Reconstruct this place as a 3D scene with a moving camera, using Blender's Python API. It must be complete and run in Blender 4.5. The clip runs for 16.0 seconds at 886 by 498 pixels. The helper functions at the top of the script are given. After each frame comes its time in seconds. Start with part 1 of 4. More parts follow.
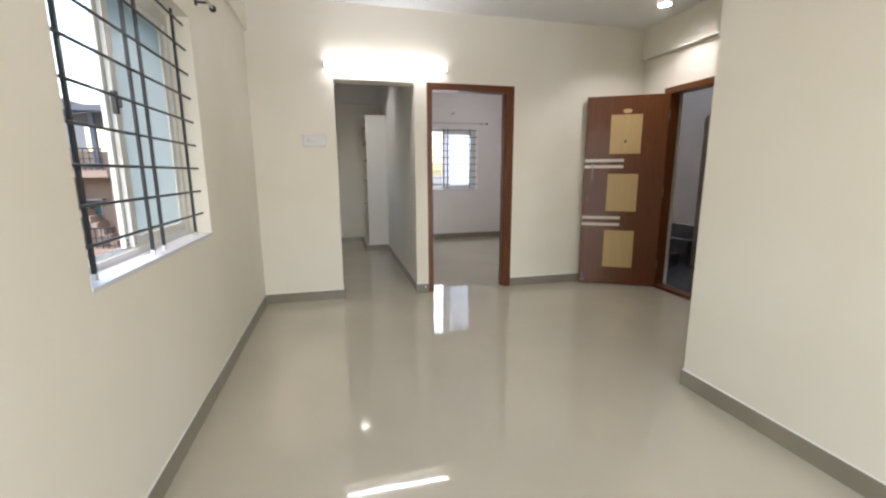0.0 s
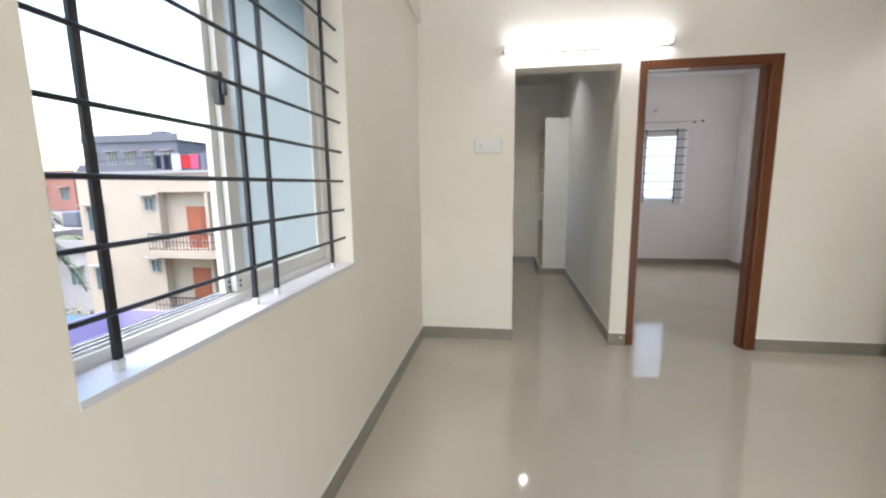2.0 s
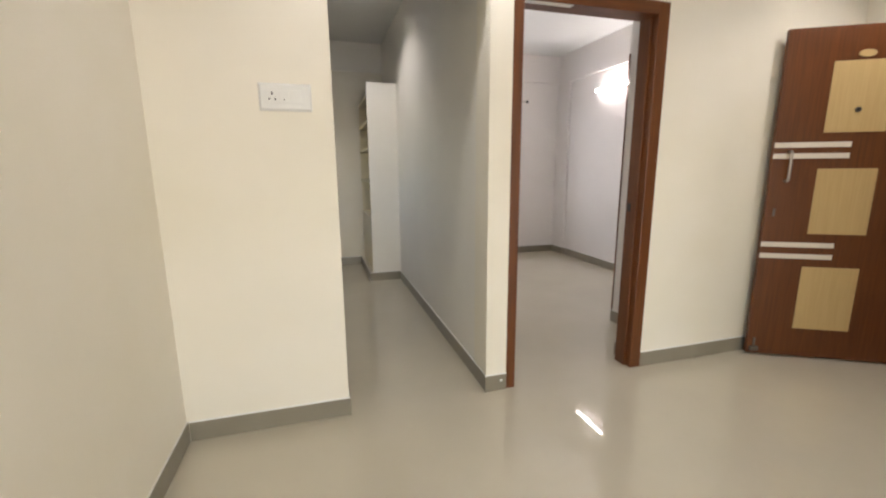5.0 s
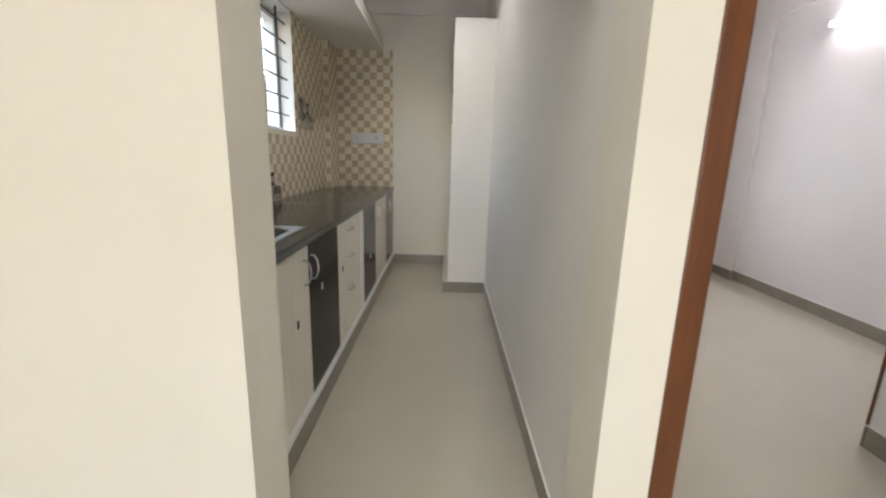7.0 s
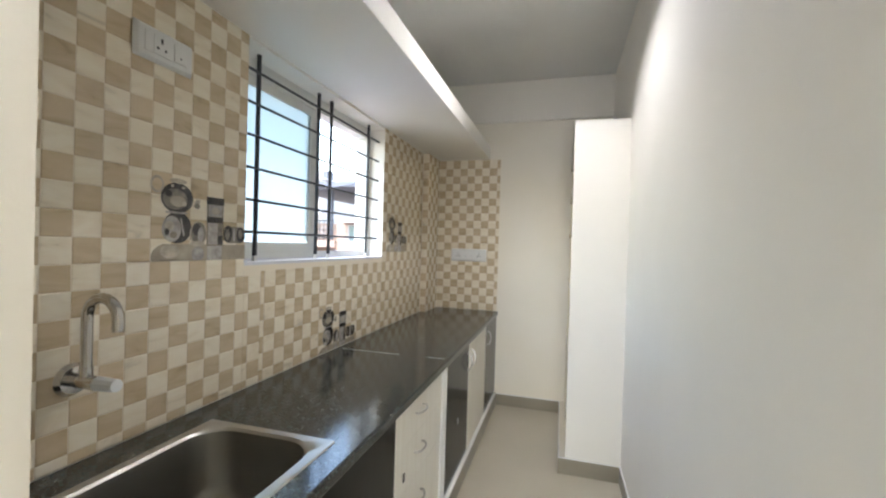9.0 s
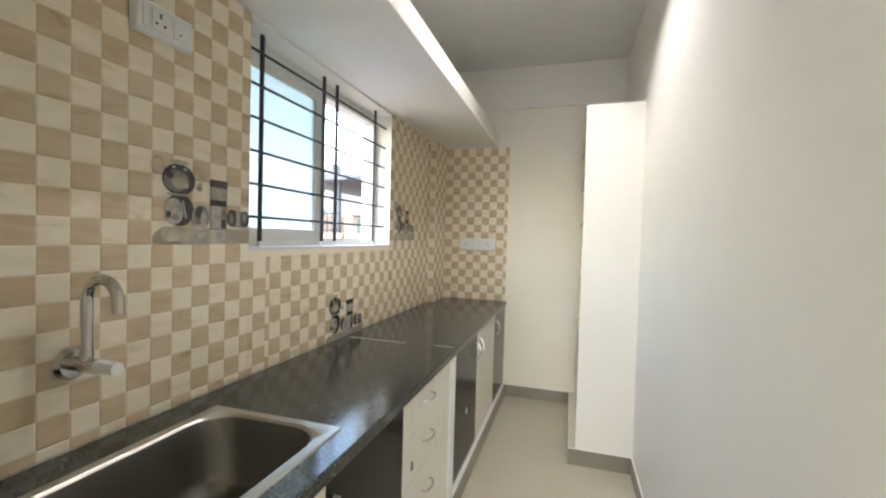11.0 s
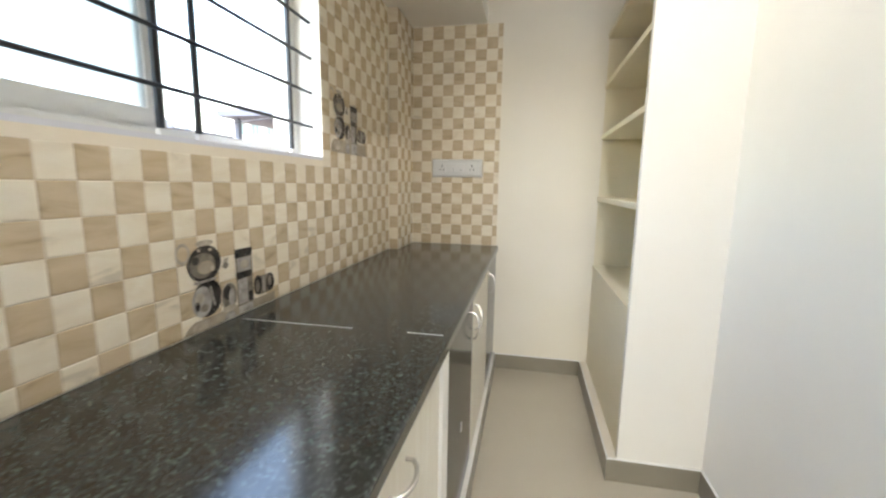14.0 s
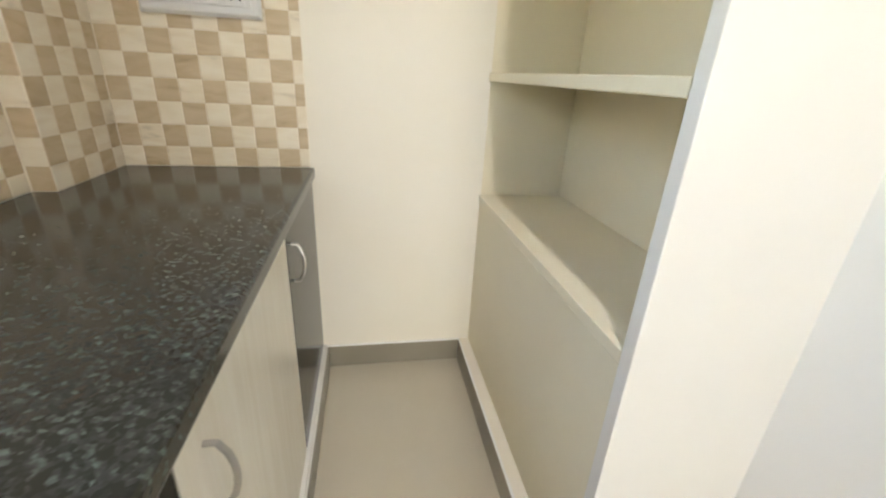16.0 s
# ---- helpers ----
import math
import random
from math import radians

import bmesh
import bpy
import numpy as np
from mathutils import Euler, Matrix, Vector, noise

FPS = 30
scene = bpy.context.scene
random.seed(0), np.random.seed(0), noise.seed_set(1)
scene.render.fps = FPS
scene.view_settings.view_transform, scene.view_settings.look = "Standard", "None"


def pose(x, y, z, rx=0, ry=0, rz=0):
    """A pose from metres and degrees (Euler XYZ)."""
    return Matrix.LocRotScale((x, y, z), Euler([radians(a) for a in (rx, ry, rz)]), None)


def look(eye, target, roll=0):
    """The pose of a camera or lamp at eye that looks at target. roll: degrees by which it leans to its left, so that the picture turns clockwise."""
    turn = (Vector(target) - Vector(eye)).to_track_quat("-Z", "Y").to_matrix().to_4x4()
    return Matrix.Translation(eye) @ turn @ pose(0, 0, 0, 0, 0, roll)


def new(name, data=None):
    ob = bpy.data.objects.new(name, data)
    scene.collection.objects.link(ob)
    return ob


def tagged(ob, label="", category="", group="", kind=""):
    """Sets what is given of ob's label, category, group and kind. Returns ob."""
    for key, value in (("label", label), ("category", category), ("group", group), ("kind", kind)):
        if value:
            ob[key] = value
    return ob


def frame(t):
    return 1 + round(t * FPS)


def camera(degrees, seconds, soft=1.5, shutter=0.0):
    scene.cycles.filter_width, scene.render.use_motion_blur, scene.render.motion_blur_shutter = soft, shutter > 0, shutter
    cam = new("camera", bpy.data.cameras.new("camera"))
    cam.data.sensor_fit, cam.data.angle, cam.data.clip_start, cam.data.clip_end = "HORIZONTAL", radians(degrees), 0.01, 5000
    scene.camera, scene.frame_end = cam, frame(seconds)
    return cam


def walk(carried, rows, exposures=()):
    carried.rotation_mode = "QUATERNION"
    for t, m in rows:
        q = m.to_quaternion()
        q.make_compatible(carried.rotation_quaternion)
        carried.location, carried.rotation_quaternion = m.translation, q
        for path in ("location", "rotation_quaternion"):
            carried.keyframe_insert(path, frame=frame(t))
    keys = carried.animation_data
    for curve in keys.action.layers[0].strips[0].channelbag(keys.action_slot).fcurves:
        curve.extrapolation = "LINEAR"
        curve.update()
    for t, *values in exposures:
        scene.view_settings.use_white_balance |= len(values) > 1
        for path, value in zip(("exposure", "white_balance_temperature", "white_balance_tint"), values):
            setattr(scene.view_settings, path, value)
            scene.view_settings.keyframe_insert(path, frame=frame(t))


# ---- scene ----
cam = camera(93.6, 16.0, soft=2.2, shutter=0.2)
PATH = [
    (0, (0.085, -0.095, 1.278), (0.559, 1.814, 0.916), -0.3),
    (0.5, (0.166, 0.151, 1.306), (0.495, 2.092, 0.958), -0.2),
    (1, (0.24, 0.369, 1.29), (0.375, 2.337, 0.958), -0.3),
    (1.5, (0.214, 0.592, 1.276), (0.125, 2.565, 0.962), -0.4),
    (2, (0.04, 0.813, 1.283), (-0.262, 2.767, 0.981), -0.7),
    (2.5, (-0.069, 1.014, 1.276), (-0.499, 2.946, 0.988), -1.2),
    (3, (-0.079, 1.268, 1.299), (-0.251, 3.241, 1.018), -1.3),
    (3.5, (-0.092, 1.484, 1.298), (0.269, 3.431, 1.013), -1.1),
    (3.7, (-0.111, 1.544, 1.293), (0.468, 3.437, 1.006), -1.0),
    (6, (0.28, 2.721, 1.251), (0.701, 4.629, 0.825), 0.4),
    (6.5, (0.442, 3.033, 1.219), (0.641, 4.975, 0.786), 1.9),
    (7, (0.504, 3.373, 1.146), (0.502, 5.325, 0.713), 1.6),
    (7.5, (0.594, 3.632, 1.108), (0.343, 5.58, 0.729), 2.0),
    (8, (0.649, 3.838, 1.179), (0.221, 5.772, 0.898), 2.4),
    (8.5, (0.573, 4.022, 1.264), (0.058, 5.947, 1.101), 2.1),
    (9, (0.488, 4.144, 1.39), (-0.061, 6.068, 1.371), 1.7),
    (11.5, (0.465, 4.185, 1.326), (-0.133, 6.091, 1.238), 1.9),
    (12, (0.445, 4.175, 1.224), (-0.17, 6.067, 1.021), 2.2),
    (12.5, (0.408, 4.255, 1.177), (-0.23, 6.13, 0.897), 2.0),
    (13, (0.343, 4.499, 1.155), (-0.299, 6.367, 0.841), 1.6),
    (13.5, (0.23, 4.793, 1.178), (-0.321, 6.691, 0.872), 1.1),
    (14, (0.143, 5.144, 1.202), (-0.250, 7.081, 0.897), 0.9),
    (14.5, (0.139, 5.521, 1.212), (-0.031, 7.48, 0.851), 1.4),
    (15, (0.104, 5.879, 1.242), (0.2, 7.817, 0.76), 2.3),
    (15.5, (0.076, 6.147, 1.181), (0.392, 8.026, 0.574), 3.0),
    (16, (0.145, 6.348, 1.131), (0.489, 8.161, 0.36), 3.1),
]
EXPOSURES = [(0, 3.08, 6200, 14.5), (1, 3.17, 6200, 14.5), (2.5, 3.22, 5950, 15), (3, 3.28, 6200, 15), (3.5, 3.36, 6950, 15), (6, 3.52, 6350, 14.5), (7, 3.72, 6200, 14.5), (8, 4.1, 6050, 13.5), (9, 4.38, 6050, 13.5), (11.5, 4.55, 6350, 13), (12.5, 4.7, 6350, 13), (13.5, 4.7, 6250, 12.5), (15, 4.66, 6600, 13.5), (16, 4.86, 6450, 13)]
walk(cam, [(t, look(eye, target, roll)) for t, eye, target, roll in PATH], EXPOSURES)

# ---- world and light ----
world = bpy.data.worlds.new("sky")
scene.world = world
world.use_nodes = True
wn = world.node_tree.nodes
sky = wn.new("ShaderNodeTexSky")
sky.sky_type = "NISHITA"
sky.sun_disc = False
sky.sun_elevation, sky.sun_rotation = radians(70), radians(200)
sky.air_density, sky.dust_density, sky.ozone_density = 1.8, 2.2, 0.5
wn["Background"].inputs["Strength"].default_value = 0.085
world.node_tree.links.new(sky.outputs["Color"], wn["Background"].inputs["Color"])
sun = new("sun", bpy.data.lights.new("sun", "SUN"))
sun.data.energy, sun.data.angle, sun.data.color = 0.7, radians(40), (1.0, 0.96, 0.9)
sun.matrix_world = look((-4, -12, 40), (0, 0, 0))
# Fill lamp added out of view behind the walker to brighten the room.
rear_fill = new("rear_fill_light", bpy.data.lights.new("rear_fill_light", "AREA"))
rear_fill.data.shape, rear_fill.data.size, rear_fill.data.size_y = "RECTANGLE", 2.4, 2.3
rear_fill.data.energy, rear_fill.data.color, rear_fill.data.spread = 5.5, (0.98, 0.97, 1.0), radians(160)
rear_fill.matrix_world = look((0.75, -2.45, 1.2), (0.75, 1.0, 1.2))
north = new("bedroom_window_daylight", bpy.data.lights.new("bedroom_window_daylight", "AREA"))
north.data.shape, north.data.size, north.data.size_y = "RECTANGLE", 1.15, 1.05
north.data.energy, north.data.color = 1.9, (0.99, 0.97, 1.0)
north.matrix_world = look((2.12, 8.00, 1.52), (2.12, 6.0, 1.40))
TUBE, ENTRY, KITCHEN, BEDTUBE = 3.0, 260.0, 175.0, 3.2


# ---- materials ----
def mat(name, color, rough=0.5, metal=0.0, var=0.08, scale=6.0, bump=0.1, bscale=80.0, coat=0.0, spec=0.5, tint=None):
    """A paint, stone or metal with broad and fine variation of its colour, roughness and relief."""
    m = bpy.data.materials.new(name)
    m.use_nodes = True
    n, l = m.node_tree.nodes, m.node_tree.links
    b = n["Principled BSDF"]
    b.inputs["Metallic"].default_value = metal
    b.inputs["Coat Weight"].default_value = coat
    b.inputs["Coat Roughness"].default_value = 0.04
    b.inputs["Specular IOR Level"].default_value = spec
    co = n.new("ShaderNodeTexCoord")
    big, fine = n.new("ShaderNodeTexNoise"), n.new("ShaderNodeTexNoise")
    big.inputs["Scale"].default_value, big.inputs["Detail"].default_value = scale * 0.25, 5
    fine.inputs["Scale"].default_value, fine.inputs["Detail"].default_value = bscale, 4
    for t in (big, fine):
        l.new(co.outputs["Object"], t.inputs["Vector"])
    ramp = n.new("ShaderNodeValToRGB")
    dark = [c * (1 - var) for c in color] if tint is None else tint
    light = [min(1, c * (1 + var * 0.5)) for c in color]
    ramp.color_ramp.elements[0].position, ramp.color_ramp.elements[1].position = 0.3, 0.7
    ramp.color_ramp.elements[0].color, ramp.color_ramp.elements[1].color = (*dark, 1), (*light, 1)
    l.new(big.outputs["Fac"], ramp.inputs["Fac"])
    l.new(ramp.outputs["Color"], b.inputs["Base Color"])
    rr = n.new("ShaderNodeMapRange")
    rr.inputs["To Min"].default_value, rr.inputs["To Max"].default_value = max(0.0, rough * 0.8), min(1, rough * 1.25)
    l.new(fine.outputs["Fac"], rr.inputs["Value"])
    l.new(rr.outputs["Result"], b.inputs["Roughness"])
    if bump:
        bp = n.new("ShaderNodeBump")
        bp.inputs["Strength"].default_value, bp.inputs["Distance"].default_value = bump, 0.002
        l.new(fine.outputs["Fac"], bp.inputs["Height"])
        l.new(bp.outputs["Normal"], b.inputs["Normal"])
    return m


def glow(name, color, strength):
    m = bpy.data.materials.new(name)
    m.use_nodes = True
    b = m.node_tree.nodes["Principled BSDF"]
    b.inputs["Base Color"].default_value = (0.9, 0.9, 0.9, 1)
    b.inputs["Emission Color"].default_value = (*color, 1)
    b.inputs["Emission Strength"].default_value = strength
    return m


def wood(name, a, b_, rough, axis=2, stretch=14.0, scale=5.0, coat=0.0):
    """Veneer: fine grain drawn out along one axis over broad figure."""
    m = mat(name, a, rough, bump=0.05, coat=coat)
    n, l = m.node_tree.nodes, m.node_tree.links
    co = n["Texture Coordinate"]
    mp = n.new("ShaderNodeMapping")
    s = [stretch * scale] * 3
    s[axis] = scale * 0.6
    mp.inputs["Scale"].default_value = s
    l.new(co.outputs["Object"], mp.inputs["Vector"])
    g = n.new("ShaderNodeTexNoise")
    g.inputs["Scale"].default_value, g.inputs["Detail"].default_value = 1.0, 6
    g.inputs["Distortion"].default_value = 0.6
    l.new(mp.outputs["Vector"], g.inputs["Vector"])
    r = n.new("ShaderNodeValToRGB")
    r.color_ramp.elements[0].position, r.color_ramp.elements[1].position = 0.32, 0.68
    r.color_ramp.elements[0].color, r.color_ramp.elements[1].color = (*b_, 1), (*a, 1)
    l.new(g.outputs["Fac"], r.inputs["Fac"])
    l.new(r.outputs["Color"], n["Principled BSDF"].inputs["Base Color"])
    return m


def granite():
    """Black granite with grey-green flecks, polished."""
    m = mat("black_granite", (0.012, 0.013, 0.012), 0.14, bump=0.0, spec=0.46)
    n, l = m.node_tree.nodes, m.node_tree.links
    co = n["Texture Coordinate"]
    v = n.new("ShaderNodeTexVoronoi")
    v.inputs["Scale"].default_value = 165
    v.inputs["Randomness"].default_value = 1.0
    l.new(co.outputs["Object"], v.inputs["Vector"])
    nz = n.new("ShaderNodeTexNoise")
    nz.inputs["Scale"].default_value, nz.inputs["Detail"].default_value = 120, 4
    l.new(co.outputs["Object"], nz.inputs["Vector"])
    sep = n.new("ShaderNodeSeparateColor")
    l.new(v.outputs["Color"], sep.inputs["Color"])
    mul = n.new("ShaderNodeMath")
    mul.operation = "MULTIPLY"
    l.new(sep.outputs["Red"], mul.inputs[0])
    l.new(nz.outputs["Fac"], mul.inputs[1])
    r = n.new("ShaderNodeValToRGB")
    e = r.color_ramp.elements
    e[0].position, e[0].color = 0.15, (0.026, 0.026, 0.023, 1)
    e[1].position, e[1].color = 0.66, (0.112, 0.145, 0.127, 1)
    k = e.new(0.4)
    k.color = (0.045, 0.050, 0.044, 1)
    l.new(mul.outputs["Value"], r.inputs["Fac"])
    l.new(r.outputs["Color"], n["Principled BSDF"].inputs["Base Color"])
    return m


def mosaic(name, a, b_):
    """Glazed square with a faint wavy vein; each square differs a little."""
    m = mat(name, a, 0.22, bump=0.04)
    n, l = m.node_tree.nodes, m.node_tree.links
    co = n["Texture Coordinate"]
    oi, geo = n.new("ShaderNodeObjectInfo"), n.new("ShaderNodeNewGeometry")
    add = n.new("ShaderNodeMath")
    add.operation = "ADD"
    l.new(oi.outputs["Random"], add.inputs[0])
    l.new(geo.outputs["Random Per Island"], add.inputs[1])
    sc = n.new("ShaderNodeVectorMath")
    sc.operation = "SCALE"
    sc.inputs[0].default_value = (13.1, 7.7, 9.3)
    l.new(add.outputs["Value"], sc.inputs["Scale"])
    av = n.new("ShaderNodeVectorMath")
    av.operation = "ADD"
    l.new(co.outputs["Object"], av.inputs[0])
    l.new(sc.outputs["Vector"], av.inputs[1])
    mp = n.new("ShaderNodeMapping")
    mp.inputs["Scale"].default_value = (5, 5, 17)
    l.new(av.outputs["Vector"], mp.inputs["Vector"])
    g = n.new("ShaderNodeTexNoise")
    g.inputs["Scale"].default_value, g.inputs["Detail"].default_value, g.inputs["Distortion"].default_value = 1.2, 4, 1.2
    l.new(mp.outputs["Vector"], g.inputs["Vector"])
    r = n.new("ShaderNodeValToRGB")
    r.color_ramp.elements[0].position, r.color_ramp.elements[1].position = 0.28, 0.62
    r.color_ramp.elements[0].color, r.color_ramp.elements[1].color = (*[c * 0.8 for c in b_], 1), (*a, 1)
    k = r.color_ramp.elements.new(0.38)
    k.color = (*b_, 1)
    l.new(g.outputs["Fac"], r.inputs["Fac"])
    l.new(r.outputs["Color"], n["Principled BSDF"].inputs["Base Color"])
    return m


def frosted(name, color):
    m = bpy.data.materials.new(name)
    m.use_nodes = True
    n, l = m.node_tree.nodes, m.node_tree.links
    tr, gl, mx = n.new("ShaderNodeBsdfTranslucent"), n.new("ShaderNodeBsdfGlossy"), n.new("ShaderNodeMixShader")
    tr.inputs["Color"].default_value = (*color, 1)
    gl.inputs["Roughness"].default_value = 0.25
    mx.inputs["Fac"].default_value = 0.08
    l.new(tr.outputs["BSDF"], mx.inputs[1])
    l.new(gl.outputs["BSDF"], mx.inputs[2])
    l.new(mx.outputs["Shader"], n["Material Output"].inputs["Surface"])
    return m


M_CREAM = mat("cream_wall_paint", (0.83, 0.785, 0.69), 0.55, tint=(0.805, 0.755, 0.635), var=0.04, bump=0.12, bscale=120)
M_WHITE = mat("white_wall_paint", (0.83, 0.80, 0.735), 0.5, var=0.04, bump=0.12, bscale=120)
# Cream paint with the niche's warm shade put into the colour.
M_NICHE_SHADE = mat("cream_paint_niche_shade", (0.83, 0.755, 0.565), 0.5, var=0.06, bump=0.15, bscale=90)
M_BED = mat("bedroom_white_paint", (0.82, 0.785, 0.765), 0.5, var=0.04, bump=0.12, bscale=120)
M_CEIL = mat("ceiling_paint", (0.78, 0.78, 0.76), 0.7, var=0.04, bump=0.15, bscale=90)
M_FLOOR = mat("polished_floor_tile", (0.58, 0.528, 0.42), 0.035, var=0.07, scale=5, bump=0.0, bscale=9, spec=0.75)
M_SKIRT = mat("grey_skirting_tile", (0.27, 0.24, 0.185), 0.3, var=0.12, scale=14, bump=0.05)
M_CAP = mat("white_grout", (0.88, 0.87, 0.84), 0.6)
M_TEAK = wood("red_brown_teak_veneer", (0.152, 0.044, 0.007), (0.102, 0.028, 0.005), 0.38, coat=0.08)
M_TEAK_H = wood("red_brown_teak_across", (0.152, 0.044, 0.007), (0.102, 0.028, 0.005), 0.38, axis=0, coat=0.08)
M_TEAK_D = wood("red_brown_teak_depth", (0.152, 0.044, 0.007), (0.102, 0.028, 0.005), 0.38, axis=1, coat=0.08)
M_BEIGE = wood("beige_laminate", (0.60, 0.43, 0.20), (0.55, 0.38, 0.17), 0.4)
M_STRIP = mat("ivory_inlay", (0.78, 0.72, 0.64), 0.4)
M_GRANITE = granite()
M_BLACKLAM = mat("black_laminate", (0.004, 0.0038, 0.0034), 0.14, var=0.2, bump=0.02, bscale=40, spec=0.14)
M_CREAMLAM = wood("cream_laminate", (0.83, 0.795, 0.71), (0.77, 0.725, 0.625), 0.35, stretch=8)
M_STEEL = mat("brushed_steel", (0.52, 0.50, 0.47), 0.32, metal=1.0, var=0.06, bump=0.0, bscale=60)
# One steel in two tones: bowl colour darkened for shade, rim lightened for gleam.
M_SINK_SHADED = mat("sink_steel_shaded", (0.27, 0.262, 0.235), 0.33, metal=1.0, var=0.05, bump=0.0, bscale=700)
M_SINK_LIT = mat("sink_steel_lit", (0.50, 0.48, 0.44), 0.34, metal=1.0, var=0.08, bump=0.0, bscale=300)
M_DULL = mat("dull_grey_steel", (0.20, 0.18, 0.155), 0.45, metal=1.0, bump=0)
M_CHROME = mat("chrome", (0.55, 0.53, 0.50), 0.14, metal=1.0, bump=0)
M_IRON = mat("black_painted_iron", (0.018, 0.02, 0.024), 0.4, var=0.2, bump=0.1, bscale=150)
M_UPVC = mat("off_white_window_frame", (0.72, 0.72, 0.68), 0.35, var=0.05, bump=0.0)
M_SILL = mat("white_marble_sill", (0.66, 0.66, 0.69), 0.3, var=0.05)
# Daylight put into the glass colour: kitchen copy dimmed, bedroom copy brightened.
M_FROST = frosted("frosted_glass", (0.55, 0.59, 0.585))
M_FROST_DIMMED = frosted("frosted_glass_dimmed", (0.47, 0.52, 0.525))
M_FROST_LIT = frosted("frosted_glass_lit", (0.75, 0.77, 0.79))
M_GROOVE = mat("dark_track_groove", (0.03, 0.028, 0.04), 0.9, bump=0, spec=0.05)
M_PLASTIC = mat("white_switch_plastic", (0.78, 0.78, 0.76), 0.3, bump=0)
M_DARK = mat("dark_plastic", (0.02, 0.02, 0.02), 0.4, bump=0)
M_CLEARPL = mat("milky_plastic_tap_handle", (0.86, 0.88, 0.88), 0.35, bump=0, spec=0.3)
M_TILE_A = mosaic("cream_glazed_square", (0.85, 0.785, 0.645), (0.79, 0.705, 0.55))
M_TILE_B = mosaic("tan_glazed_square", (0.62, 0.50, 0.335), (0.54, 0.425, 0.27))
M_GROUT = mat("tile_grout", (0.78, 0.70, 0.56), 0.7)
M_PRINT = mat("grey_print", (0.045, 0.040, 0.036), 0.25, var=0.6, scale=130, bump=0)
M_PRINT_M = mat("mid_print", (0.23, 0.20, 0.16), 0.25, var=0.5, scale=140, bump=0)
M_PRINT_S = mat("silver_print", (0.43, 0.40, 0.36), 0.25, var=0.4, scale=160, bump=0)
M_PRINT_T = mat("table_print", (0.40, 0.345, 0.26), 0.25, var=0.3, scale=60, bump=0)
M_PRINT_L = mat("pale_print", (0.52, 0.455, 0.36), 0.25, var=0.35, scale=120, bump=0)
M_TUBE = glow("tube_light", (0.97, 0.98, 1.0), TUBE)
M_BEDTUBE = glow("bedroom_tube_light", (1.0, 0.945, 0.92), BEDTUBE)
M_ENTRY = glow("entry_downlight", (1.0, 0.97, 0.93), ENTRY)
M_KITCHEN = glow("kitchen_downlight", (1.0, 0.97, 0.93), KITCHEN)
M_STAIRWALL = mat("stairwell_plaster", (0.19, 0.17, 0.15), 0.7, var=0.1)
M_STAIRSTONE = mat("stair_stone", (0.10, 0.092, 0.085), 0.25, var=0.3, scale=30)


# ---- mesh helpers ----
def box(bm, x0, y0, z0, x1, y1, z1, bevel=0.0):
    vs = bmesh.ops.create_cube(bm, size=1.0)["verts"]
    for v in vs:
        v.co = Vector((x0 + (v.co.x + 0.5) * (x1 - x0), y0 + (v.co.y + 0.5) * (y1 - y0), z0 + (v.co.z + 0.5) * (z1 - z0)))
    if bevel:
        bmesh.ops.bevel(bm, geom=list({e for v in vs for e in v.link_edges}), offset=bevel, segments=2, affect="EDGES", profile=0.5)


def rod(bm, a, b, r, seg=12, r2=None):
    a, b = Vector(a), Vector(b)
    d = b - a
    m = Matrix.Translation((a + b) / 2) @ d.to_track_quat("Z", "Y").to_matrix().to_4x4()
    bmesh.ops.create_cone(bm, cap_ends=True, segments=seg, radius1=r, radius2=r if r2 is None else r2, depth=d.length, matrix=m)


def pipe(bm, points, r, seg=10):
    """A round pipe swept along points."""
    pts = [Vector(p) for p in points]
    rings = []
    up = None
    for i, p in enumerate(pts):
        d = (pts[min(i + 1, len(pts) - 1)] - pts[max(i - 1, 0)]).normalized()
        if up is None:
            up = d.orthogonal().normalized()
        up = (up - d * up.dot(d)).normalized()
        side = d.cross(up)
        rings.append([bm.verts.new(p + (up * math.cos(2 * math.pi * k / seg) + side * math.sin(2 * math.pi * k / seg)) * r) for k in range(seg)])
    for a, b in zip(rings, rings[1:]):
        for k in range(seg):
            f = bm.faces.new((a[k], a[(k + 1) % seg], b[(k + 1) % seg], b[k]))
            f.smooth = True
    bm.faces.new(rings[0][::-1])
    bm.faces.new(rings[-1])


def ball(bm, c, r, sz=1.0, u=16, v=10):
    bmesh.ops.create_uvsphere(bm, u_segments=u, v_segments=v, radius=r, matrix=Matrix.Translation(c) @ Matrix.Diagonal((1, 1, sz, 1)))


def mesh_of(name, bm, material):
    bmesh.ops.recalc_face_normals(bm, faces=bm.faces)
    me = bpy.data.meshes.new(name)
    bm.to_mesh(me)
    bm.free()
    me.materials.append(material)
    return me


def part(name, bm, material, parent=None, label="", smooth=False):
    me = mesh_of(name, bm, material)
    if smooth:
        for p in me.polygons:
            p.use_smooth = True
        me.set_sharp_from_angle(angle=radians(40))
    ob = new(name, me)
    if parent is not None:
        ob.parent = parent
        ob.matrix_parent_inverse = parent.matrix_world.inverted() if parent.parent is None else Matrix()
    if label:
        ob["label"] = label
    return ob


def boxes(name, dims, material, parent=None, label="", bevel=0.0):
    bm = bmesh.new()
    for d in dims:
        box(bm, *d, bevel=bevel)
    return part(name, bm, material, parent, label)


